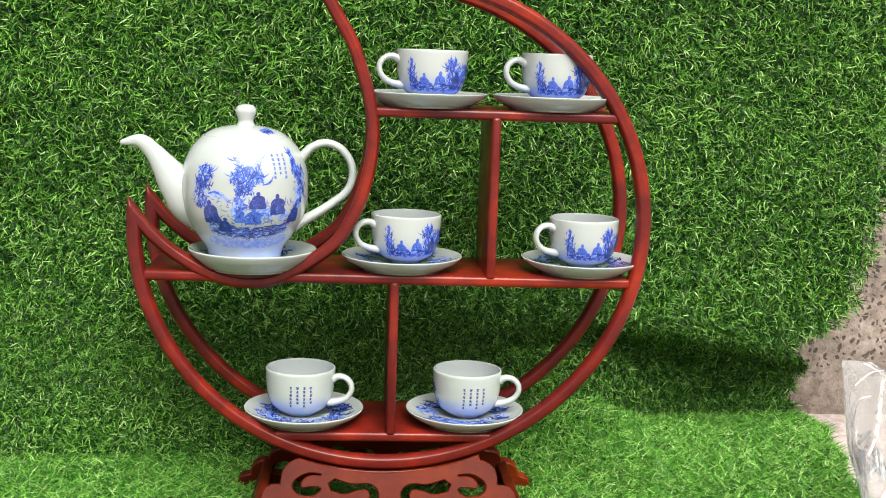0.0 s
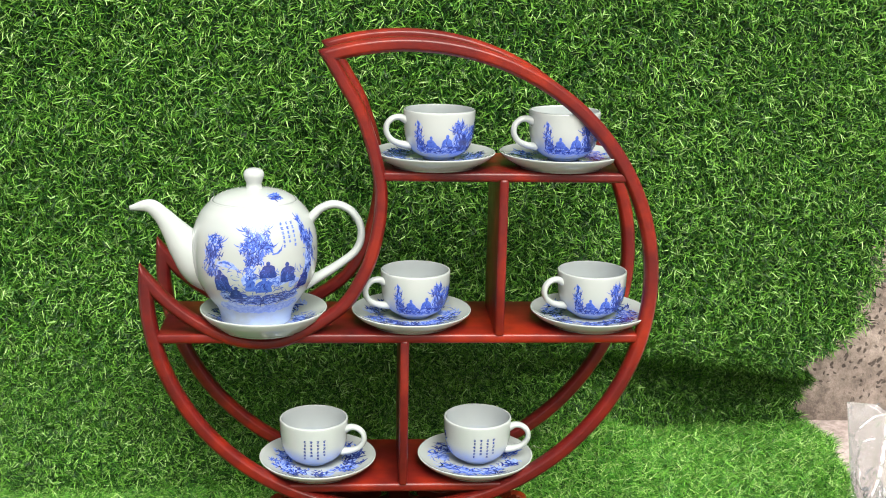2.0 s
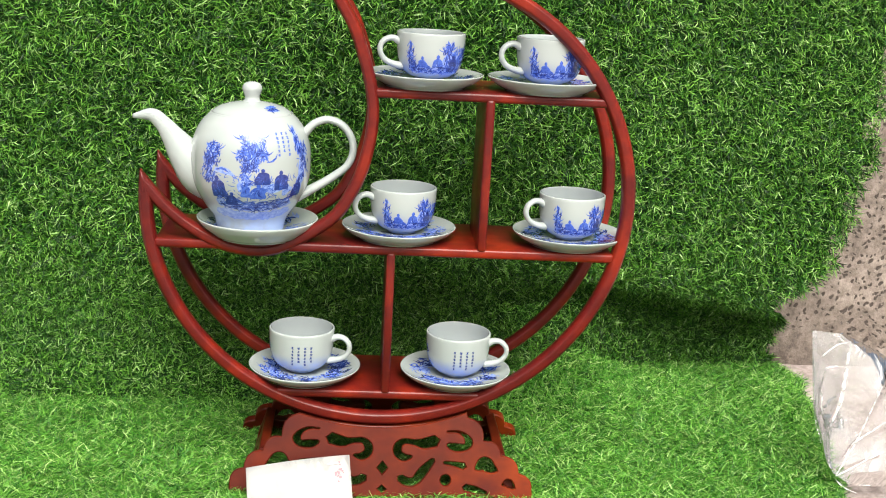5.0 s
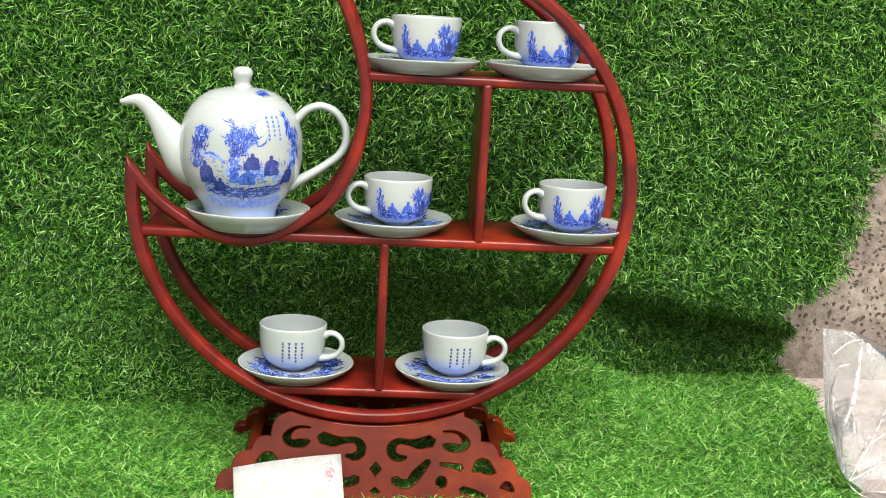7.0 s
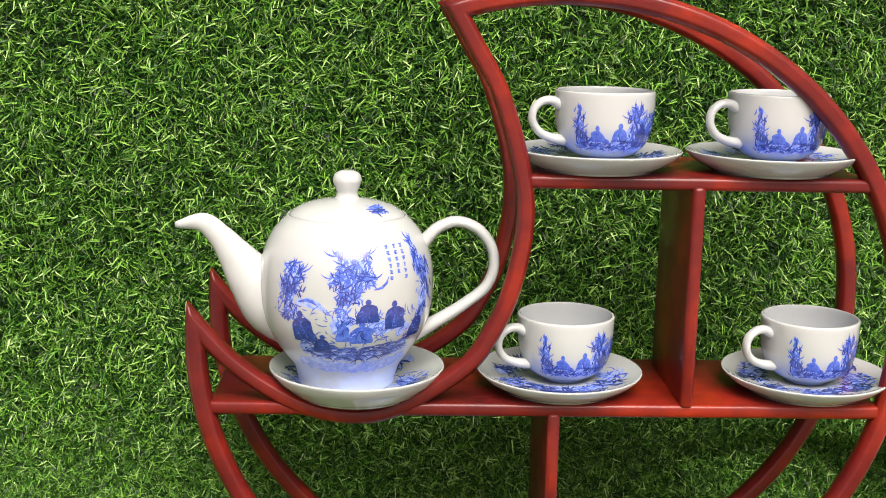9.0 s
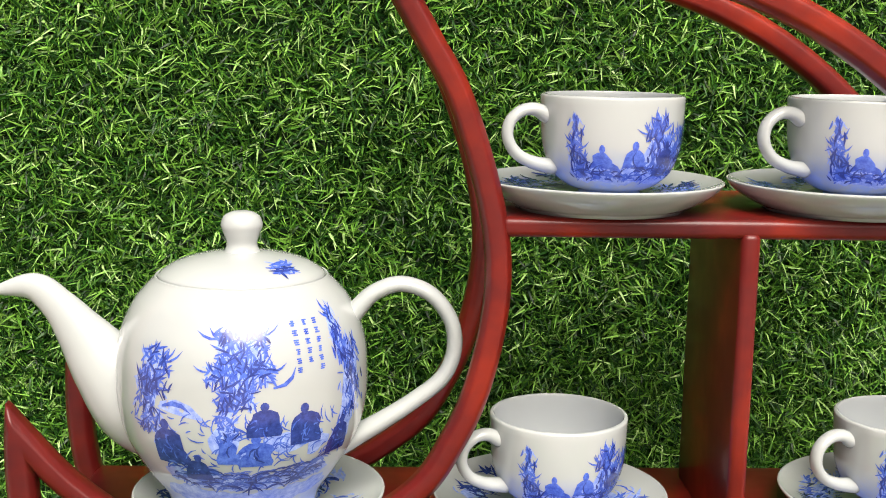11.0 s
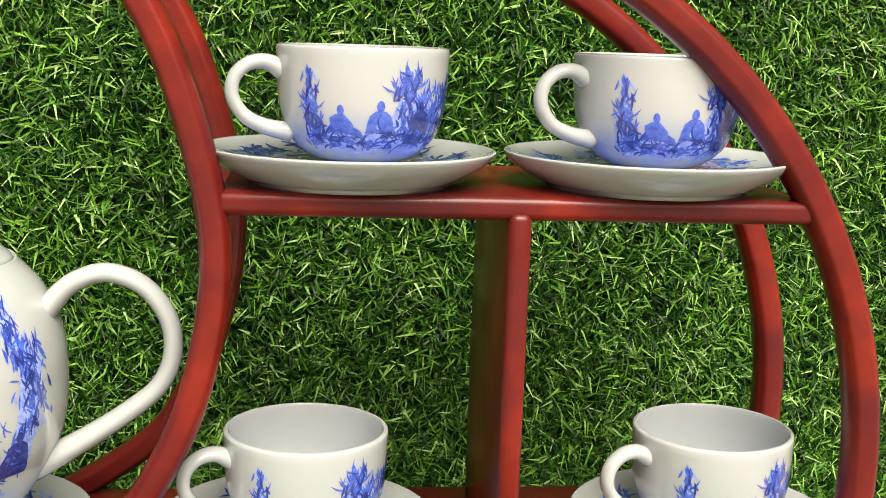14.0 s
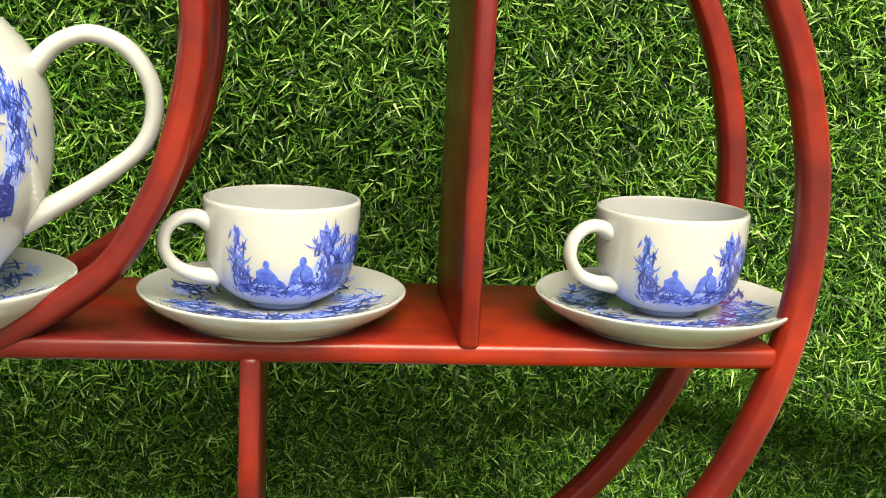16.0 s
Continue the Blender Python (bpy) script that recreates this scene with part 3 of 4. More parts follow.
    board.matrix_basis = pose(-0.1615, DEPTH / 2 - 0.002, 0.0, 0, 18, 0) @ pose(0, 0, 0, 0, 0, 90)
    other = new("side_panel", board.data)
    other.parent, other.matrix_basis = stand, pose(0.1615, DEPTH / 2 - 0.002, 0.0, 0, -18, 0) @ pose(0, 0, 0, 0, 0, 90)


# ---- painted porcelain ----
def radius_at(profile, z):
    """The outer radius of a profile at a height."""
    for (r0, z0), (r1, z1) in zip(profile, profile[1:]):
        if z0 <= z <= z1 and z1 > z0:
            return r0 + (r1 - r0) * (z - z0) / (z1 - z0)
    return profile[-1][0]


class Brush:
    """Strokes and washes laid a hair above a turned surface, washes lowest. Angles in degrees round z."""

    def __init__(self, surface, seed):
        self.bm, self.surface, self.g, self.lift = bmesh.new(), surface, random.Random(seed), 0.0002

    def place(self, a, h, u, v):
        return self.surface(a, h, u, v, self.lift)

    def ink(self, index):
        self.lift = (0.00026, 0.00034, 0.00016)[index] + self.g.uniform(0, 0.00006)

    def stroke(self, a, h, length, width, turn, index=0, bend=0.15, u=0.0, v=0.0):
        self.ink(index)
        c, s = math.cos(radians(turn)), math.sin(radians(turn))
        rows = []
        for k in range(4):
            t = k / 3
            w = width * (0.25, 0.5, 0.42, 0.04)[k]
            off = bend * length * math.sin(math.pi * t)
            rows.append([self.place(a, h, u + c * (t - 0.5) * length - s * (off + e * w), v + s * (t - 0.5) * length + c * (off + e * w)) for e in (-1, 1)])
        add_faces(self.bm, rows, index)

    def blob(self, a, h, w, t, turn=0.0, index=1, rough=0.18):
        self.ink(index)
        c, s = math.cos(radians(turn)), math.sin(radians(turn))
        n = 14
        wob = [1 + rough * self.g.uniform(-1, 1) for _ in range(n)]
        rings = []
        for f in (0.35, 0.7, 1.0):
            ring = []
            for k in range(n):
                q = 2 * math.pi * k / n
                u, v = f * w / 2 * math.cos(q) * wob[k], f * t / 2 * math.sin(q) * wob[k]
                ring.append(self.bm.verts.new(self.place(a, h, c * u - s * v, s * u + c * v)))
            rings.append(ring)
        mid = self.bm.verts.new(self.place(a, h, 0, 0))
        for k in range(n):
            l = (k + 1) % n
            self.bm.faces.new((mid, rings[0][k], rings[0][l])).material_index = index
            for p, q in zip(rings, rings[1:]):
                self.bm.faces.new((p[k], q[k], q[l], p[l])).material_index = index

    def bamboo(self, a, h, w, t, count, size, index=0, lean=90, spread=50, taper=0.75):
        """A cluster of leaf strokes filling an upright patch, denser at its middle and thinning upwards."""
        for _ in range(count):
            v = self.g.uniform(-0.5, 0.5) * t
            u = (self.g.gauss(0, 0.26) if taper > 0.2 else self.g.uniform(-0.5, 0.5)) * w * (1.0 - taper * max(v / t + 0.1, 0))
            k = self.g.choice((0, 0, 0, 2, 2, 1)) if index == 0 else index
            self.stroke(a, h, size * self.g.uniform(0.5, 1.4), size * self.g.uniform(0.12, 0.24), lean + self.g.gauss(0, spread), k, self.g.uniform(-0.07, 0.07), u, v)

    def tips(self, a, h, w, t, count, size, index=0):
        """Curved leaf tips that stand out of a cluster, up and to both sides."""
        for k in range(count):
            e = 2 * (k + 0.5) / count - 1 + self.g.uniform(-0.15, 0.15)
            self.stroke(a, h, size * self.g.uniform(0.7, 1.3), size * self.g.uniform(0.09, 0.17), 90 - 70 * e, index, 0.13 if e < 0 else -0.13, 0.5 * e * w, 0.5 * t * self.g.uniform(0.1, 1.0) * (1 - 0.5 * abs(e)))

    def figure(self, a, h, w, t, index=1):
        """A plain seated mound with sloping sides and a small round on top."""
        k = self.g.uniform(-0.12, 0.12) * w
        self.ink(index)
        half = [(0.50, -0.50), (0.57, -0.36), (0.50, -0.14), (0.47, 0.05), (0.39, 0.18), (0.17, 0.27)]
        rows = []
        for e, v in half:
            j, l = 1 + self.g.uniform(-0.16, 0.16), 1 + self.g.uniform(-0.16, 0.16)
            lean = k * (v + 0.5)
            rows.append([self.place(a, h, lean + x * w, v * t) for x in (-e * j, -0.4 * e, 0.4 * e, e * l)])
        add_faces(self.bm, rows, index)
        q = self.g.uniform(-0.06, 0.06) * w + k
        self.spot(a, h, q, 0.36 * t, 0.30 * w, 0.24 * t, index)
        for _ in range(6):
            self.stroke(a, h, t * self.g.uniform(0.25, 0.55), w * 0.07, 90 + self.g.gauss(0, 32), 2 if self.g.random() < 0.6 else 1 - index, 0.25, self.g.uniform(-0.3, 0.3) * w, self.g.uniform(-0.35, 0.1) * t)

    def spot(self, a, h, u0, v0, w, t, index):
        self.ink(index)
        rows = []
        for v in (-0.5, -0.3, 0.0, 0.3, 0.5):
            e = 0.5 * math.sqrt(max(1 - 4 * v * v, 0.09))
            rows.append([self.place(a, h, u0 + x * e * w, v0 + v * t) for x in (-1, 0, 1)])
        add_faces(self.bm, rows, index)

    def lines(self, a, h, columns, gap, rows, pitch, size, index=1):
        """Columns of small bars in place of writing."""
        for c in range(columns):
            for r in range(rows - (c % 2)):
                x0, y0 = (c - (columns - 1) / 2) * gap, -r * pitch
                self.ink(index)
                for e in (-0.34, 0.0, 0.34):
                    k = self.g.uniform(0.55, 1.0)
                    j = self.g.uniform(-0.1, 0.1) * size
                    add_faces(self.bm, [[self.place(a, h, x0 + j + x * size * 0.48 * k, y0 + e * size + y * size * 0.11) for x in (-1, 0, 1)] for y in (-1, 1)], index)
                add_faces(self.bm, [[self.place(a, h, x0 + self.g.uniform(-0.15, 0.15) * size + x * size * 0.11, y0 + y * size * 0.46) for x in (-1, 1)] for y in (-1, 0, 1)], index)


def on_wall(profile, squat=1.0, turned=0.0, rise=0.0):
    def place(a, h, u, v, lift):
        z = (h + v) * squat + rise
        r = radius_at(profile, z) + lift
        q = radians(a + turned) + u / r
        return Vector((r * math.cos(q), r * math.sin(q), z))
    return place


def on_dish(profile):
    """On the upper face of a dish: h is the distance from the middle, v outwards."""
    def place(a, h, u, v, lift):
        r = max(h + v, 0.001)
        q = radians(a) + u / max(h, 0.004)
        z = profile[-1][1]
        for (r0, z0), (r1, z1) in zip(profile, profile[1:]):
            if r0 <= r <= r1:
                z = z0 + (z1 - z0) * (r - r0) / (r1 - r0)
        return Vector((r * math.cos(q), r * math.sin(q), z + lift))
    return place


INKS = [BLUE, DARK_BLUE, PALE_BLUE]


def teacup():
    outer = [(p.x, p.z) for p in spline([(0.0182, 0, 0.0022), (0.0262, 0, 0.0058), (0.0345, 0, 0.0142), (0.0392, 0, 0.0268), (0.0410, 0, 0.0415), (0.0417, 0, 0.0598)], 5)]
    inner = [(p.x, p.z) for p in spline([(0.0414, 0, 0.0610), (0.0402, 0, 0.0614), (0.0391, 0, 0.0596), (0.0380, 0, 0.0420), (0.0352, 0, 0.0270), (0.0275, 0, 0.0130), (0.0140, 0, 0.0075), (0.0, 0, 0.0065)], 4)]
    squat = 0.92                                 # the cup is lower than its profile was drawn
    outer, inner = [(r * 0.99, z * squat) for r, z in outer], [(r * 0.99, z * squat) for r, z in inner]
    cup = empty("teacup", pose(0, 0, 0), "white porcelain teacup with cobalt blue brushwork on its saucer", "teacup", "teacups")
    part("body", lathe([(0, 0.0012), (0.0150, 0.0012), (0.0158, 0.0), (0.0176, 0.0), (0.0180, 0.0016)] + outer + inner), CUP_GLAZE, cup)
    ear = spline([(0.0385, 0, 0.0490), (0.0470, 0, 0.0532), (0.0560, 0, 0.0522), (0.0632, 0, 0.0455), (0.0642, 0, 0.0355), (0.0580, 0, 0.0260), (0.0470, 0, 0.0205), (0.0340, 0, 0.0180)], 6)
    ear = [Vector((0.0385 + 0.92 * (p.x - 0.0385), p.y, p.z * squat - 0.001)) for p in ear]
    n = len(ear)
    part("handle", tube(ear, [0.0033 + 0.0016 * (2 * abs(k / (n - 1) - 0.5)) ** 3 for k in range(n)], 1.35), PORCELAIN, cup)
    b = Brush(on_wall(outer, squat), 11)
    for k in range(15):
        b.blob(40 + 7.4 * k, 0.0150 + 0.0015 * math.sin(k), 0.0125, 0.0110, b.g.uniform(-15, 15), 2, 0.25)
    b.bamboo(39, 0.0315, 0.0095, 0.036, 120, 0.0060, 0, 95, 28)
    b.bamboo(41, 0.0215, 0.0140, 0.018, 60, 0.0055, 0, 95, 40)
    b.tips(39, 0.0300, 0.0095, 0.036, 10, 0.0078)
    b.blob(61, 0.0180, 0.0160, 0.0085, 10, 2, 0.3)
    b.figure(60, 0.0228, 0.0112, 0.0220, 0)
    b.stroke(69, 0.0185, 0.0120, 0.0042, -25, 0)
    b.blob(87, 0.0190, 0.0170, 0.0095, -8, 2, 0.3)
    b.figure(86, 0.0240, 0.0130, 0.0245, 0)
    b.stroke(95, 0.0200, 0.0100, 0.0032, 40, 0)
    for a, w in ((104, 0.012), (114, 0.012), (124, 0.012), (134, 0.012), (142, 0.010)):
        b.blob(a, 0.0255, w, 0.0240, b.g.uniform(-8, 8), 2, 0.3)
    b.bamboo(104, 0.0360, 0.0110, 0.030, 90, 0.0064, 0, 98, 30)
    b.bamboo(111, 0.0340, 0.0140, 0.032, 95, 0.0064, 0, 100, 30)
    b.bamboo(123, 0.0290, 0.0200, 0.028, 110, 0.0060, 0, 90, 36)
    b.bamboo(138, 0.0295, 0.0140, 0.028, 80, 0.0060, 0, 85, 30)
    b.tips(107, 0.0390, 0.0170, 0.026, 11, 0.0110)
    b.tips(128, 0.0320, 0.0200, 0.026, 10, 0.0095)
    b.figure(117, 0.0250, 0.0105, 0.0220, 1)
    b.figure(130, 0.0245, 0.0105, 0.0210, 0)
    b.bamboo(147, 0.0320, 0.0085, 0.032, 90, 0.0060, 1, 90, 22)
    for k in range(110):
        a = 38 + 112 * b.g.random()
        b.stroke(a, b.g.uniform(0.0115, 0.0190), 0.008 * b.g.uniform(0.4, 1.3), 0.0011, b.g.gauss(0, 26), b.g.choice((0, 0, 0, 1)))
    b.bamboo(203, 0.0280, 0.0120, 0.036, 90, 0.0058)
    b.blob(212, 0.0190, 0.0120, 0.0120, 0, 2)
    part("painted_scene", b.bm, INKS, cup, "cobalt blue bamboo and plain rounded figures")
    b = Brush(on_wall(outer, squat), 12)
    b.lines(-73 + 360, 0.0445, 4, 0.0078, 6, 0.0049, 0.0034)
    part("painted_writing", b.bm, INKS, cup, "columns of small dark blue bars")
    return cup


def saucer(name, label, radius, height, foot, group, seed, lip=0.0):
    f = radius / 0.0705
    under = [(foot - 0.004, 0.0016), (foot - 0.003, 0.0), (foot, 0.0), (foot + 0.0008, 0.0014), (foot + 0.0030, 0.0024)]
    under += [(p.x, p.z) for p in spline([(foot + 0.0050, 0, 0.0032), (0.0600 * f, 0, height * 0.40), (0.0655 * f, 0, height * 0.62), (0.0690 * f, 0, height * 0.83), (0.0702 * f, 0, height * 0.94)], 4)]
    top = [(0.0, 0.0084), (0.0225, 0.0085), (0.0240, 0.0093), (0.0300 * f, 0.0094), (0.0450 * f, 0.0102 + lip), (0.0560 * f, height * 0.72), (0.0640 * f, height * 0.88), (0.0685 * f, height * 0.985)]
    edge = [(0.0703 * f, height * 0.985), (0.0700 * f, height), (0.0692 * f, height * 1.01)]
    ob = empty(name, pose(0, 0, 0), label, "saucer", group)
    part("dish", lathe([(0, 0.0012)] + under + edge + top[::-1]), PORCELAIN, ob)
    b = Brush(on_dish(top), seed)
    for k in range(16):
        a = 22.5 * k + b.g.uniform(-7, 7)
        if b.g.random() < 0.85:
            b.blob(a + 6, b.g.uniform(0.038, 0.046) * f, 0.018 * f, 0.014 * f, b.g.uniform(-30, 30), 2, 0.4)
            b.bamboo(a, 0.045 * f, 0.024 * f, 0.024 * f, 32, 0.0098, b.g.choice((0, 0, 0, 1)), b.g.uniform(0, 180), 40)
    for k in range(120):
        b.stroke(b.g.uniform(0, 360), b.g.uniform(0.029, 0.056) * f, 0.010 * b.g.uniform(0.5, 1.5), 0.0015, b.g.gauss(0, 32), b.g.choice((0, 2, 0, 2)))
    part("brushwork", b.bm, INKS, ob, "ring of cobalt blue brushwork")
    return ob


def teapot(m):
    pot = empty("teapot", m, "round white porcelain teapot with cobalt blue garden scene", "teapot")
    outer = [(p.x, p.z) for p in spline([(0.0405, 0, 0.002), (0.0412, 0, 0.008), (0.0446, 0, 0.018), (0.0542, 0, 0.032), (0.0646, 0, 0.052), (0.0688, 0, 0.070), (0.0695, 0, 0.088), (0.0690, 0, 0.102), (0.0660, 0, 0.116), (0.0600, 0, 0.129), (0.0540, 0, 0.1365), (0.0500, 0, 0.1408), (0.0490, 0, 0.1422)], 6)]
    outer = [(r * (1 + 0.03 * math.sin(math.pi * z / 0.1422)), z) for r, z in outer]
    part("body", lathe([(0, 0.004), (0.0365, 0.004), (0.0375, 0.0), (0.0398, 0.0)] + outer + [(0.0484, 0.1428), (0.0476, 0.1424), (0.0470, 0.1400), (0.0462, 0.1385), (0, 0.1380)], 96), POT_GLAZE, pot)
    lid = part("lid", lathe([(0.0, 0.1390), (0.0455, 0.1390), (0.0466, 0.1412), (0.0470, 0.1424), (0.0464, 0.1436), (0.0440, 0.1456), (0.0370, 0.1496), (0.0270, 0.1526), (0.0160, 0.1546), (0.0100, 0.1554), (0.0, 0.1556)], 96), PORCELAIN, pot)
    knob = [(p.x, p.z) for p in spline([(0.0112, 0, 0.1540), (0.0092, 0, 0.1575), (0.0088, 0, 0.1610), (0.0108, 0, 0.1665), (0.0119, 0, 0.1708), (0.0100, 0, 0.1756), (0.0052, 0, 0.1781), (0.0, 0, 0.1785)], 5)]
    part("knob", lathe(knob, 48), PORCELAIN, lid)
    way = spline([(-0.040, 0, 0.062), (-0.060, 0, 0.070), (-0.078, 0, 0.088), (-0.092, 0, 0.107), (-0.104, 0, 0.1225), (-0.118, 0, 0.1335), (-0.140, 0, 0.1312)], 8)
    width = spline([(0.034, 0, 0), (0.0300, 0, 0), (0.0215, 0, 0), (0.0145, 0, 0), (0.0102, 0, 0), (0.0080, 0, 0), (0.0026, 0, 0)], 8)
    part("spout", tube(way, [w.x for w in width], 0.82, 28), PORCELAIN, pot)
    ear = spline([(0.0580, 0, 0.112), (0.0660, 0, 0.1230), (0.0760, 0, 0.1325), (0.0910, 0, 0.1372), (0.1080, 0, 0.1310), (0.1195, 0, 0.1155), (0.1215, 0, 0.0980), (0.1150, 0, 0.0820), (0.1000, 0, 0.0690), (0.0800, 0, 0.0555), (0.0550, 0, 0.0410)], 6)
    n = len(ear)
    part("handle", tube(ear, [0.0046 + 0.0022 * (2 * abs(k / (n - 1) - 0.5)) ** 4 for k in range(n)], 1.5), PORCELAIN, pot)
    b = Brush(on_wall(outer, 0.945, 7, 0.0145), 21)
    for k in range(13):
        b.blob(236 + 6.0 * k, 0.0260 + 0.004 * ((k - 6) / 6) ** 2, 0.018, 0.011, b.g.uniform(-12, 12), 2, 0.3)
    for a, h, w, t in ((288, 0.052, 0.020, 0.014), (262, 0.054, 0.015, 0.018), (304, 0.050, 0.014, 0.016), (232, 0.050, 0.010, 0.022), (322, 0.062, 0.012, 0.030)):
        b.blob(a, h, w, t, b.g.uniform(-12, 12), 2, 0.3)
    b.stroke(243, 0.0700, 0.0270, 0.0085, -14, 2, 0.1)
    b.stroke(241, 0.0715, 0.0180, 0.0030, -10, 0, 0.2)
    # groves over pale washes
    for a, h, w, t in ((270, 0.1030, 0.024, 0.020), (268, 0.0850, 0.016, 0.020), (226, 0.0780, 0.011, 0.034), (325, 0.0840, 0.013, 0.040), (318, 0.1080, 0.007, 0.022)):
        b.blob(a, h, w, t, b.g.uniform(-8, 8), 2, 0.35)
    for k in range(15):
        b.blob(232 + 5.8 * k, 0.0130 + 0.004 * ((k - 7) / 7) ** 2, 0.018, 0.012, b.g.uniform(-12, 12), 2, 0.3)
    b.bamboo(225, 0.0740, 0.0170, 0.034, 190, 0.0068, 0, 75, 40, 0.3)
    b.bamboo(229, 0.0920, 0.0190, 0.026, 150, 0.0068, 0, 60, 40, 0.3)
    b.tips(231, 0.0980, 0.0220, 0.014, 8, 0.0105)
    b.bamboo(270, 0.1050, 0.0270, 0.022, 300, 0.0062, 0, 90, 45, 0.1)
    b.bamboo(269, 0.0930, 0.0360, 0.012, 170, 0.0062, 0, 90, 50, 0.1)
    b.bamboo(267, 0.0820, 0.0200, 0.016, 160, 0.0062, 0, 90, 45, 0.0)
    b.bamboo(264, 0.0680, 0.0120, 0.026, 90, 0.0062, 0, 90, 40, 0.0)
    b.tips(270, 0.1120, 0.0360, 0.014, 10, 0.0100)
    b.tips(269, 0.0940, 0.0420, 0.008, 8, 0.0095)
    b.stroke(288, 0.0900, 0.0170, 0.0024, 40, 0, -0.2)
    b.bamboo(319, 0.1080, 0.0090, 0.030, 80, 0.0070, 0, 105, 26, 0.6)
    b.bamboo(325, 0.0820, 0.0180, 0.044, 200, 0.0070, 0, 95, 36, 0.3)
    b.tips(317, 0.1190, 0.0060, 0.014, 4, 0.0095)
    # plain seated mounds
    for a, h, w, t, k in ((236, 0.0520, 0.0185, 0.0280, 1), (248, 0.0370, 0.0140, 0.0175, 1), (279, 0.0670, 0.0165, 0.0205, 1), (275, 0.0480, 0.0185, 0.0200, 0), (298, 0.0620, 0.0175, 0.0250, 1), (318, 0.0500, 0.0150, 0.0230, 1), (263, 0.0500, 0.0100, 0.0200, 0)):
        b.figure(a, h, w, t, k)
    for k in range(9):
        b.stroke(288 + b.g.uniform(-5, 5), 0.049 + b.g.uniform(-0.006, 0.006), 0.011, 0.0009, b.g.uniform(0, 180), 0, 0.35)
    for k in range(230):
        a = b.g.uniform(234, 312)
        b.stroke(a, b.g.uniform(0.0200, 0.0330) + 0.007 * ((a - 272) / 40) ** 2, 0.010 * b.g.uniform(0.4, 1.4), 0.0012, b.g.gauss(0, 24), b.g.choice((0, 0, 0, 1)))
    for k in range(130):
        b.stroke(b.g.uniform(230, 322), b.g.uniform(0.036, 0.068), 0.008 * b.g.uniform(0.4, 1.3), 0.0009, b.g.uniform(0, 180), 0)
    part("painted_scene", b.bm, INKS, pot, "cobalt blue bamboo grove and plain rounded figures")
    b = Brush(on_wall(outer, 0.945, 7, 0.0145), 22)
    b.lines(301, 0.1180, 3, 0.0070, 6, 0.0050, 0.0033, 0)
    part("painted_writing", b.bm, INKS, pot, "columns of small blue bars")
    top = [(0.0, 0.1556), (0.0100, 0.1554), (0.0160, 0.1546), (0.0270, 0.1526), (0.0370, 0.1496), (0.0440, 0.1456)]
    b = Brush(on_dish(top), 4)
    b.bamboo(318, 0.034, 0.020, 0.011, 40, 0.0090, 0, 20)
    part("brushwork", b.bm, INKS, lid, "small cobalt blue leaf spray")


def tea_set():
    top, middle, low = 0.4955, 0.30575, 0.1193
    dish = saucer("saucer", "white porcelain saucer with blue brushwork ring under a teacup", 0.0709, 0.0170, 0.0490, "saucers", 31)
    cup = teacup()
    # where each saucer stands, where its cup stands on it, and the cup's turn
    spots = [(0.0420, 0.048, 0.0475, top, 193), (0.1885, 0.048, 0.1915, top, 195), (0.0190, 0.050, 0.0230, middle, 200), (0.2322, 0.050, 0.2334, middle, 198), (-0.0925, 0.052, -0.0970, low, -14), (0.1000, 0.053, 0.1020, low, -10)]
    for k, (x, yy, on, z, turn) in enumerate(spots):
        d = dish if k == 0 else copy_thing(dish, pose(0, 0, 0))
        c = cup if k == 0 else copy_thing(cup, pose(0, 0, 0))
        d.matrix_basis = pose(x, yy, z, 0, 0, 57 * k + 20)
        c.matrix_basis = pose(on, yy, z + 0.0086, 0, 0, turn)
        if k > 3:
            c["label"] = "white porcelain teacup turned to show its small blue writing"
    stand = saucer("teapot_dish", "deep white porcelain dish with blue brushwork under the teapot", 0.0735, 0.0235, 0.0500, "", 77)
    stand.matrix_basis = pose(-0.1537, 0.0355, middle, 0, 0, 40)
    teapot(pose(-0.1625, 0.0360, middle + 0.0086))


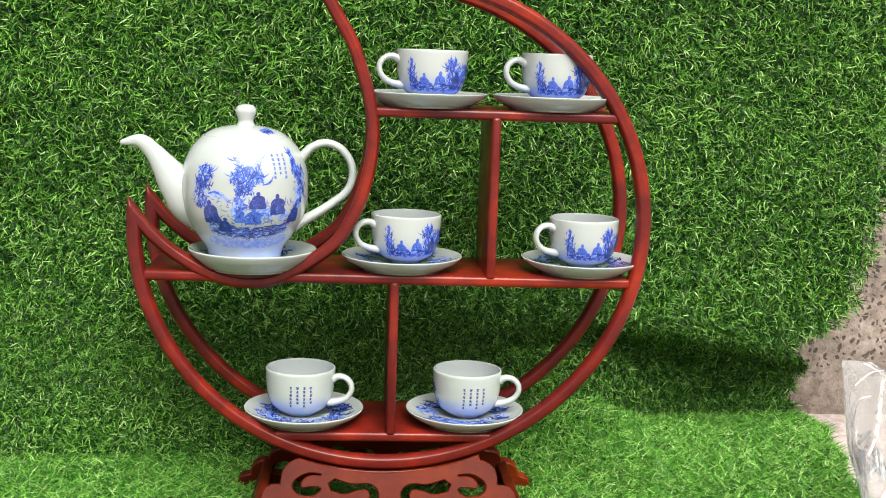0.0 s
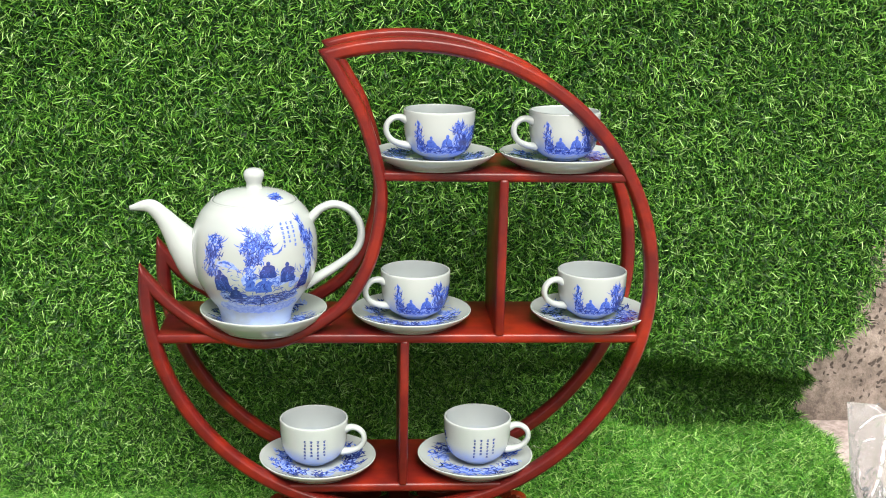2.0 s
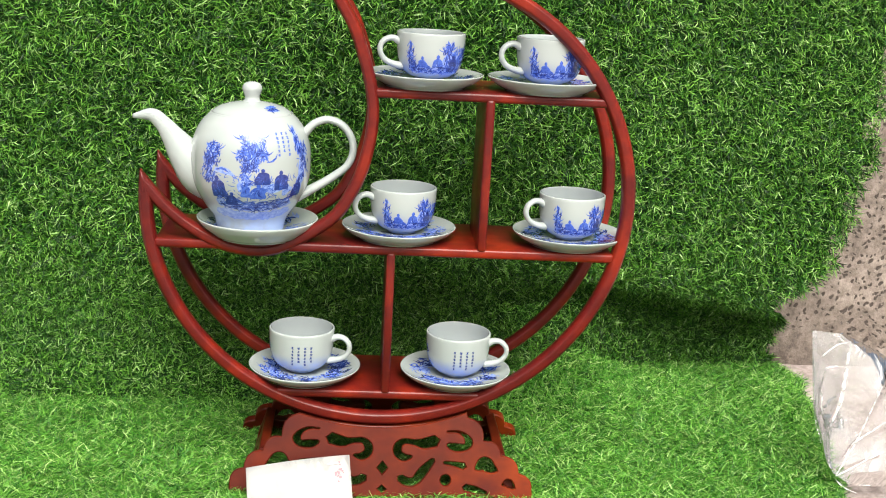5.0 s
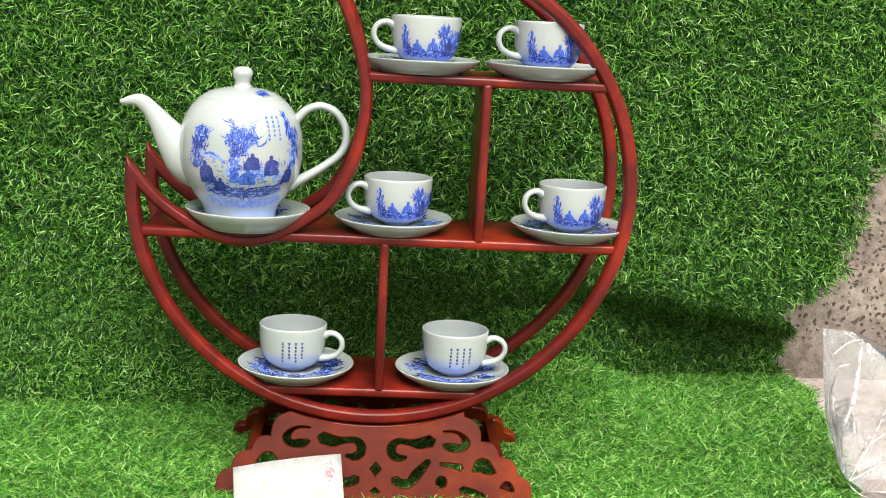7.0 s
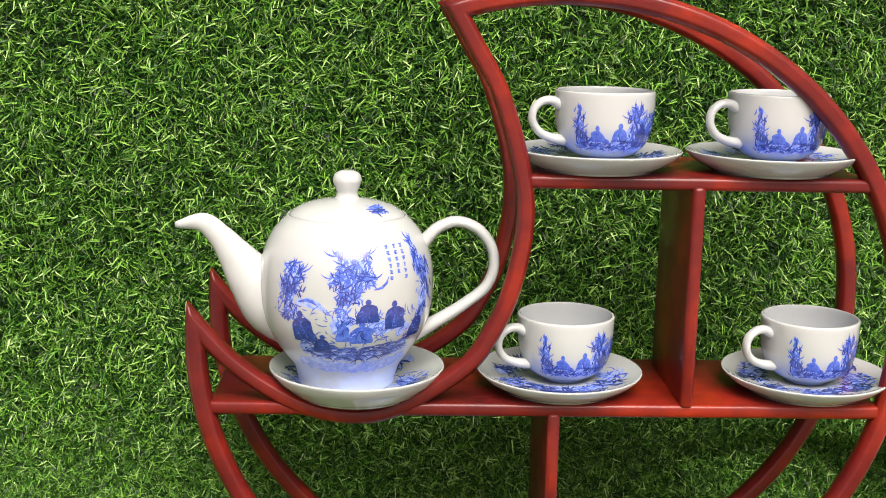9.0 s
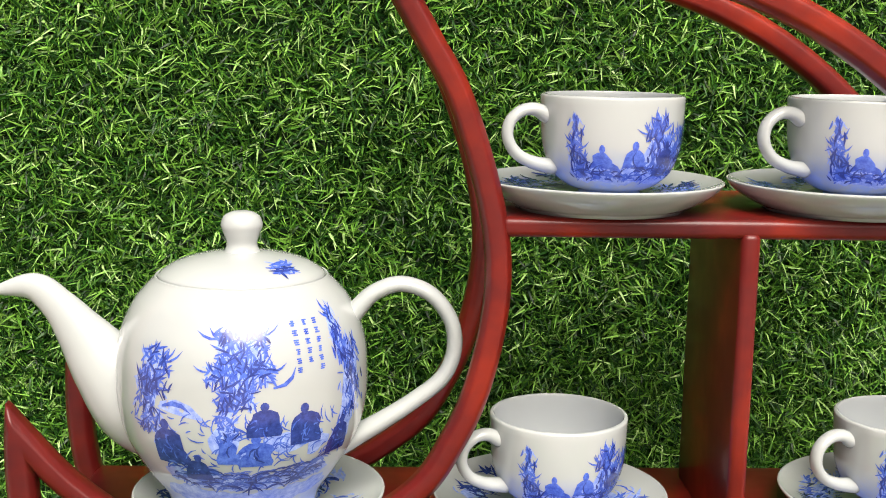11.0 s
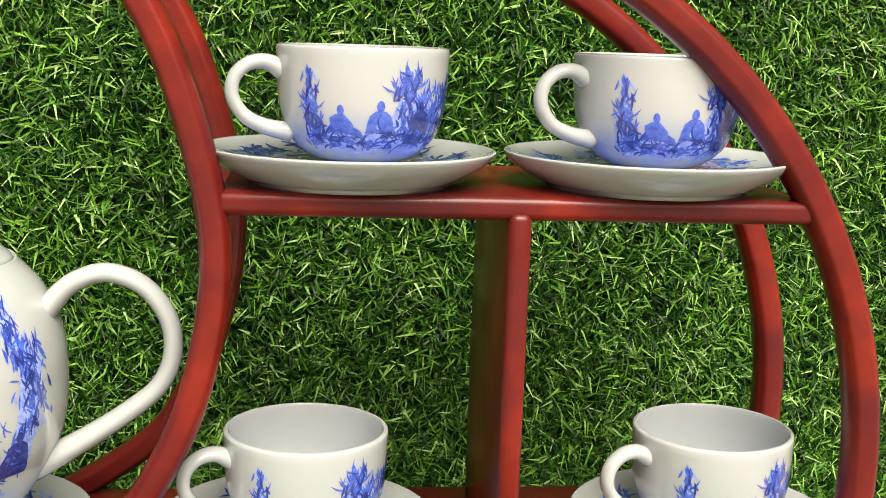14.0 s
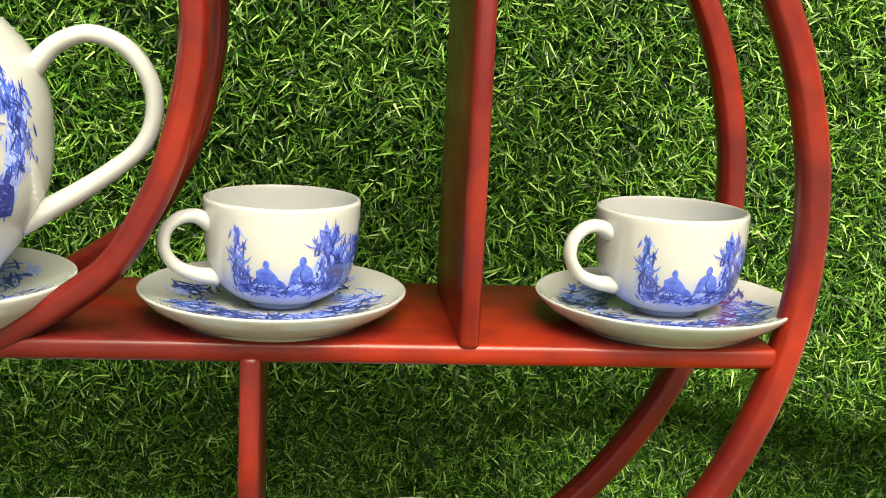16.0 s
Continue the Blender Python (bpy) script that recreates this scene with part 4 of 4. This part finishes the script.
# ---- small things ----
def card():
    ob = empty("card", pose(-0.0945, -0.050, 0.0465, -38, -9.7, -2), "white printed paper card leaning on the carved stand", "card")
    def sag(u):
        """The sheet's slight bend."""
        return 0.0042 * (u / 0.0635) ** 2

    bm = bmesh.new()
    add_faces(bm, [[(-0.0635 + 0.127 * i / 16, sag(-0.0635 + 0.127 * i / 16), -0.074 * j / 4 + 0.0015 * math.sin(2.1 * i / 16) * (1 - j / 4)) for i in range(17)] for j in range(5)], 0)
    bmesh.ops.solidify(bm, geom=bm.faces[:], thickness=0.0006)
    part("sheet", bm, CARD, ob)
    bm = bmesh.new()
    g = random.Random(3)
    for k in range(16):
        u, v, r = 0.050 + g.gauss(0, 0.0026), -0.021 + g.gauss(0, 0.0042), g.uniform(0.0006, 0.0019)
        add_faces(bm, [[(u - r, sag(u) - 0.0012, v - 0.6 * r), (u + 0.7 * r, sag(u) - 0.0012, v - r)], [(u - 0.8 * r, sag(u) - 0.0012, v + r), (u + r, sag(u) - 0.0012, v + 0.8 * r)]], 0)
    part("flower_print", bm, INK_RED, ob, "small pink flower print")
    for u, v, w, h in ((0.043, -0.009, 0.012, 0.0022), (0.047, -0.0125, 0.008, 0.0016), (-0.048, -0.052, 0.016, 0.004), (0.052, -0.030, 0.006, 0.002)):
        bm = bmesh.new()
        add_faces(bm, [[(u - w / 2, sag(u) - 0.0012, v), (u + w / 2, sag(u) - 0.0012, v)], [(u - w / 2, sag(u) - 0.0012, v + h), (u + w / 2, sag(u) - 0.0012, v + h)]], 0)
        part("print_bar", bm, INK_PALE, ob, "pale pink print bar")


def plastic_bag():
    """A clear bag standing crumpled on the turf: two films joined at their rims."""
    ob = empty("plastic_bag", pose(0.566, 0.035, 0.006), "crumpled clear plastic bag standing on the turf beside the wall", "plastic bag")
    left = spline([(-0.010, 0, 0.201), (-0.002, 0, 0.130), (0.004, 0, 0.090), (0.016, 0, 0.055), (0.030, 0, 0.016), (0.048, 0, -0.006)], 12)
    right = spline([(0.031, 0, 0.199), (0.090, 0, 0.170), (0.140, 0, 0.130), (0.170, 0, 0.085), (0.185, 0, 0.035), (0.190, 0, -0.006)], 12)
    creases = [((0.031, 0.198), (0.028, 0.116)), ((0.028, 0.116), (0.018, 0.083)), ((0.031, 0.198), (-0.006, 0.172)), ((0.030, 0.016), (0.053, 0.068)), ((0.030, 0.016), (0.085, 0.046)),
               ((0.053, 0.068), (0.078, 0.140)), ((0.030, 0.016), (0.060, -0.004)), ((0.045, 0.058), (0.090, 0.090))]

    def pinch(x, z):
        """How far a place is drawn up by the sharp creases."""
        up = 0.0
        for (x0, z0), (x1, z1) in creases:
            d = Vector((x1 - x0, z1 - z0))
            k = min(max((Vector((x - x0, z - z0))).dot(d) / d.length_squared, 0), 1)
            gap = (Vector((x0, z0)) + d * k - Vector((x, z))).length
            up += 0.0045 * math.exp(-(gap / 0.0026) ** 2)
        return up

    n, m = len(left), 70
    for name, sgn in (("front_film", -1), ("rear_film", 1)):
        bm = bmesh.new()
        rows = []
        for j in range(n):
            row = []
            for i in range(m + 1):
                u = i / m
                p = left[j].lerp(right[j], u)
                rim_ease = min(1, 7 * u) * min(1, 7 * (1 - u))
                puff = math.sin(math.pi * u) ** 0.6 * (0.15 + math.sin(math.pi * j / (n - 1)))
                fold = 0.009 * noise.noise((p.x * 18 + p.z * 9, sgn, p.z * 7)) + (pinch(p.x, p.z) if sgn < 0 else 0)
                row.append((p.x, -0.015 * (1 - p.z / 0.2) + sgn * (0.022 * puff + fold * rim_ease), p.z))
            rows.append(row)
        add_faces(bm, rows, 0)
        part(name, bm, FILM, ob)
    bm = bmesh.new()
    rows = []
    for k in range(90):
        p = left[int(k / 89 * (n - 1) * 0.62)].lerp(left[min(int(k / 89 * (n - 1) * 0.62) + 1, n - 1)], (k / 89 * (n - 1) * 0.62) % 1)
        y = -0.015 * (1 - p.z / 0.2) - 0.001 + 0.0014 * math.sin(k * 1.3) * (0.4 + noise.noise((k * 0.15, 2, 5)))
        rows.append([(p.x - 0.001, y, p.z), (p.x + 0.003, y - 0.0012, p.z), (p.x + 0.006, y + 0.001, p.z)])
    add_faces(bm, rows, 0)
    part("seam", bm, FILM, ob, "crimped clear seam")
    # Ribbons along the folds, their white painting the highlights there.
    folds = [((0.031, 0.197), (0.030, 0.160), (0.027, 0.116), (0.018, 0.083), 0.0042), ((0.029, 0.195), (0.016, 0.190), (0.006, 0.180), (-0.004, 0.168), 0.0022), ((0.031, 0.018), (0.042, 0.042), (0.054, 0.070), (0.078, 0.140), 0.0024),
             ((0.031, 0.017), (0.048, 0.028), (0.066, 0.040), (0.090, 0.052), 0.0016), ((0.030, 0.014), (0.038, 0.006), (0.048, 0.000), (0.060, -0.004), 0.0014), ((0.045, 0.060), (0.060, 0.072), (0.074, 0.082), (0.092, 0.094), 0.0022),
             ((0.000, 0.150), (0.004, 0.156), (0.010, 0.160), (0.018, 0.163), 0.0020), ((0.002, 0.125), (0.005, 0.118), (0.005, 0.108), (0.008, 0.098), 0.0016)]
    for *way, w in folds:
        line = spline([(x, 0, z) for x, z in way], 8)
        bm = bmesh.new()
        rows = []
        for k, p in enumerate(line):
            d = (line[min(k + 1, len(line) - 1)] - line[max(k - 1, 0)]).normalized()
            e = Vector((-d.z, 0, d.x)) * w * 0.62 * (0.15 + math.sin(math.pi * k / (len(line) - 1)) ** 0.7) * (0.75 + 0.5 * noise.noise((k * 0.4, w * 900, 1)))
            u = min(max((p.x - left[0].x) / 0.15, 0), 1)
            y = -0.015 * (1 - p.z / 0.2) - 0.022 * math.sin(math.pi * u) ** 0.6 * 0.9 - 0.009
            rows.append([(q.x, y + dy, q.z) for q, dy in ((p - e, 0.001), (p, -0.0012), (p + e, 0.001))])
        add_faces(bm, rows, 0)
        part("fold", bm, FILM_GLINT, ob, "white ribbon painting the glint along a crease in the film")


def paper_scrap():
    bm = bmesh.new()
    rows = [[(0.012 * i, 0.005 * j - 0.002 * i, 0.004 * math.sin(1.3 * i + j)) for i in range(3)] for j in range(3)]
    add_faces(bm, rows, 0)
    bmesh.ops.solidify(bm, geom=bm.faces[:], thickness=0.0006)
    ob = part("paper_scrap", bm, CARD)
    ob.matrix_world = pose(0.193, 0.230, 0.062, 22, 4, 8)
    tagged(ob, "small torn white paper scrap on the turf", "paper scrap")


setting()
moon_shelf()
carved_stand()
tea_set()
card()
plastic_bag()
paper_scrap()
turf_mats()
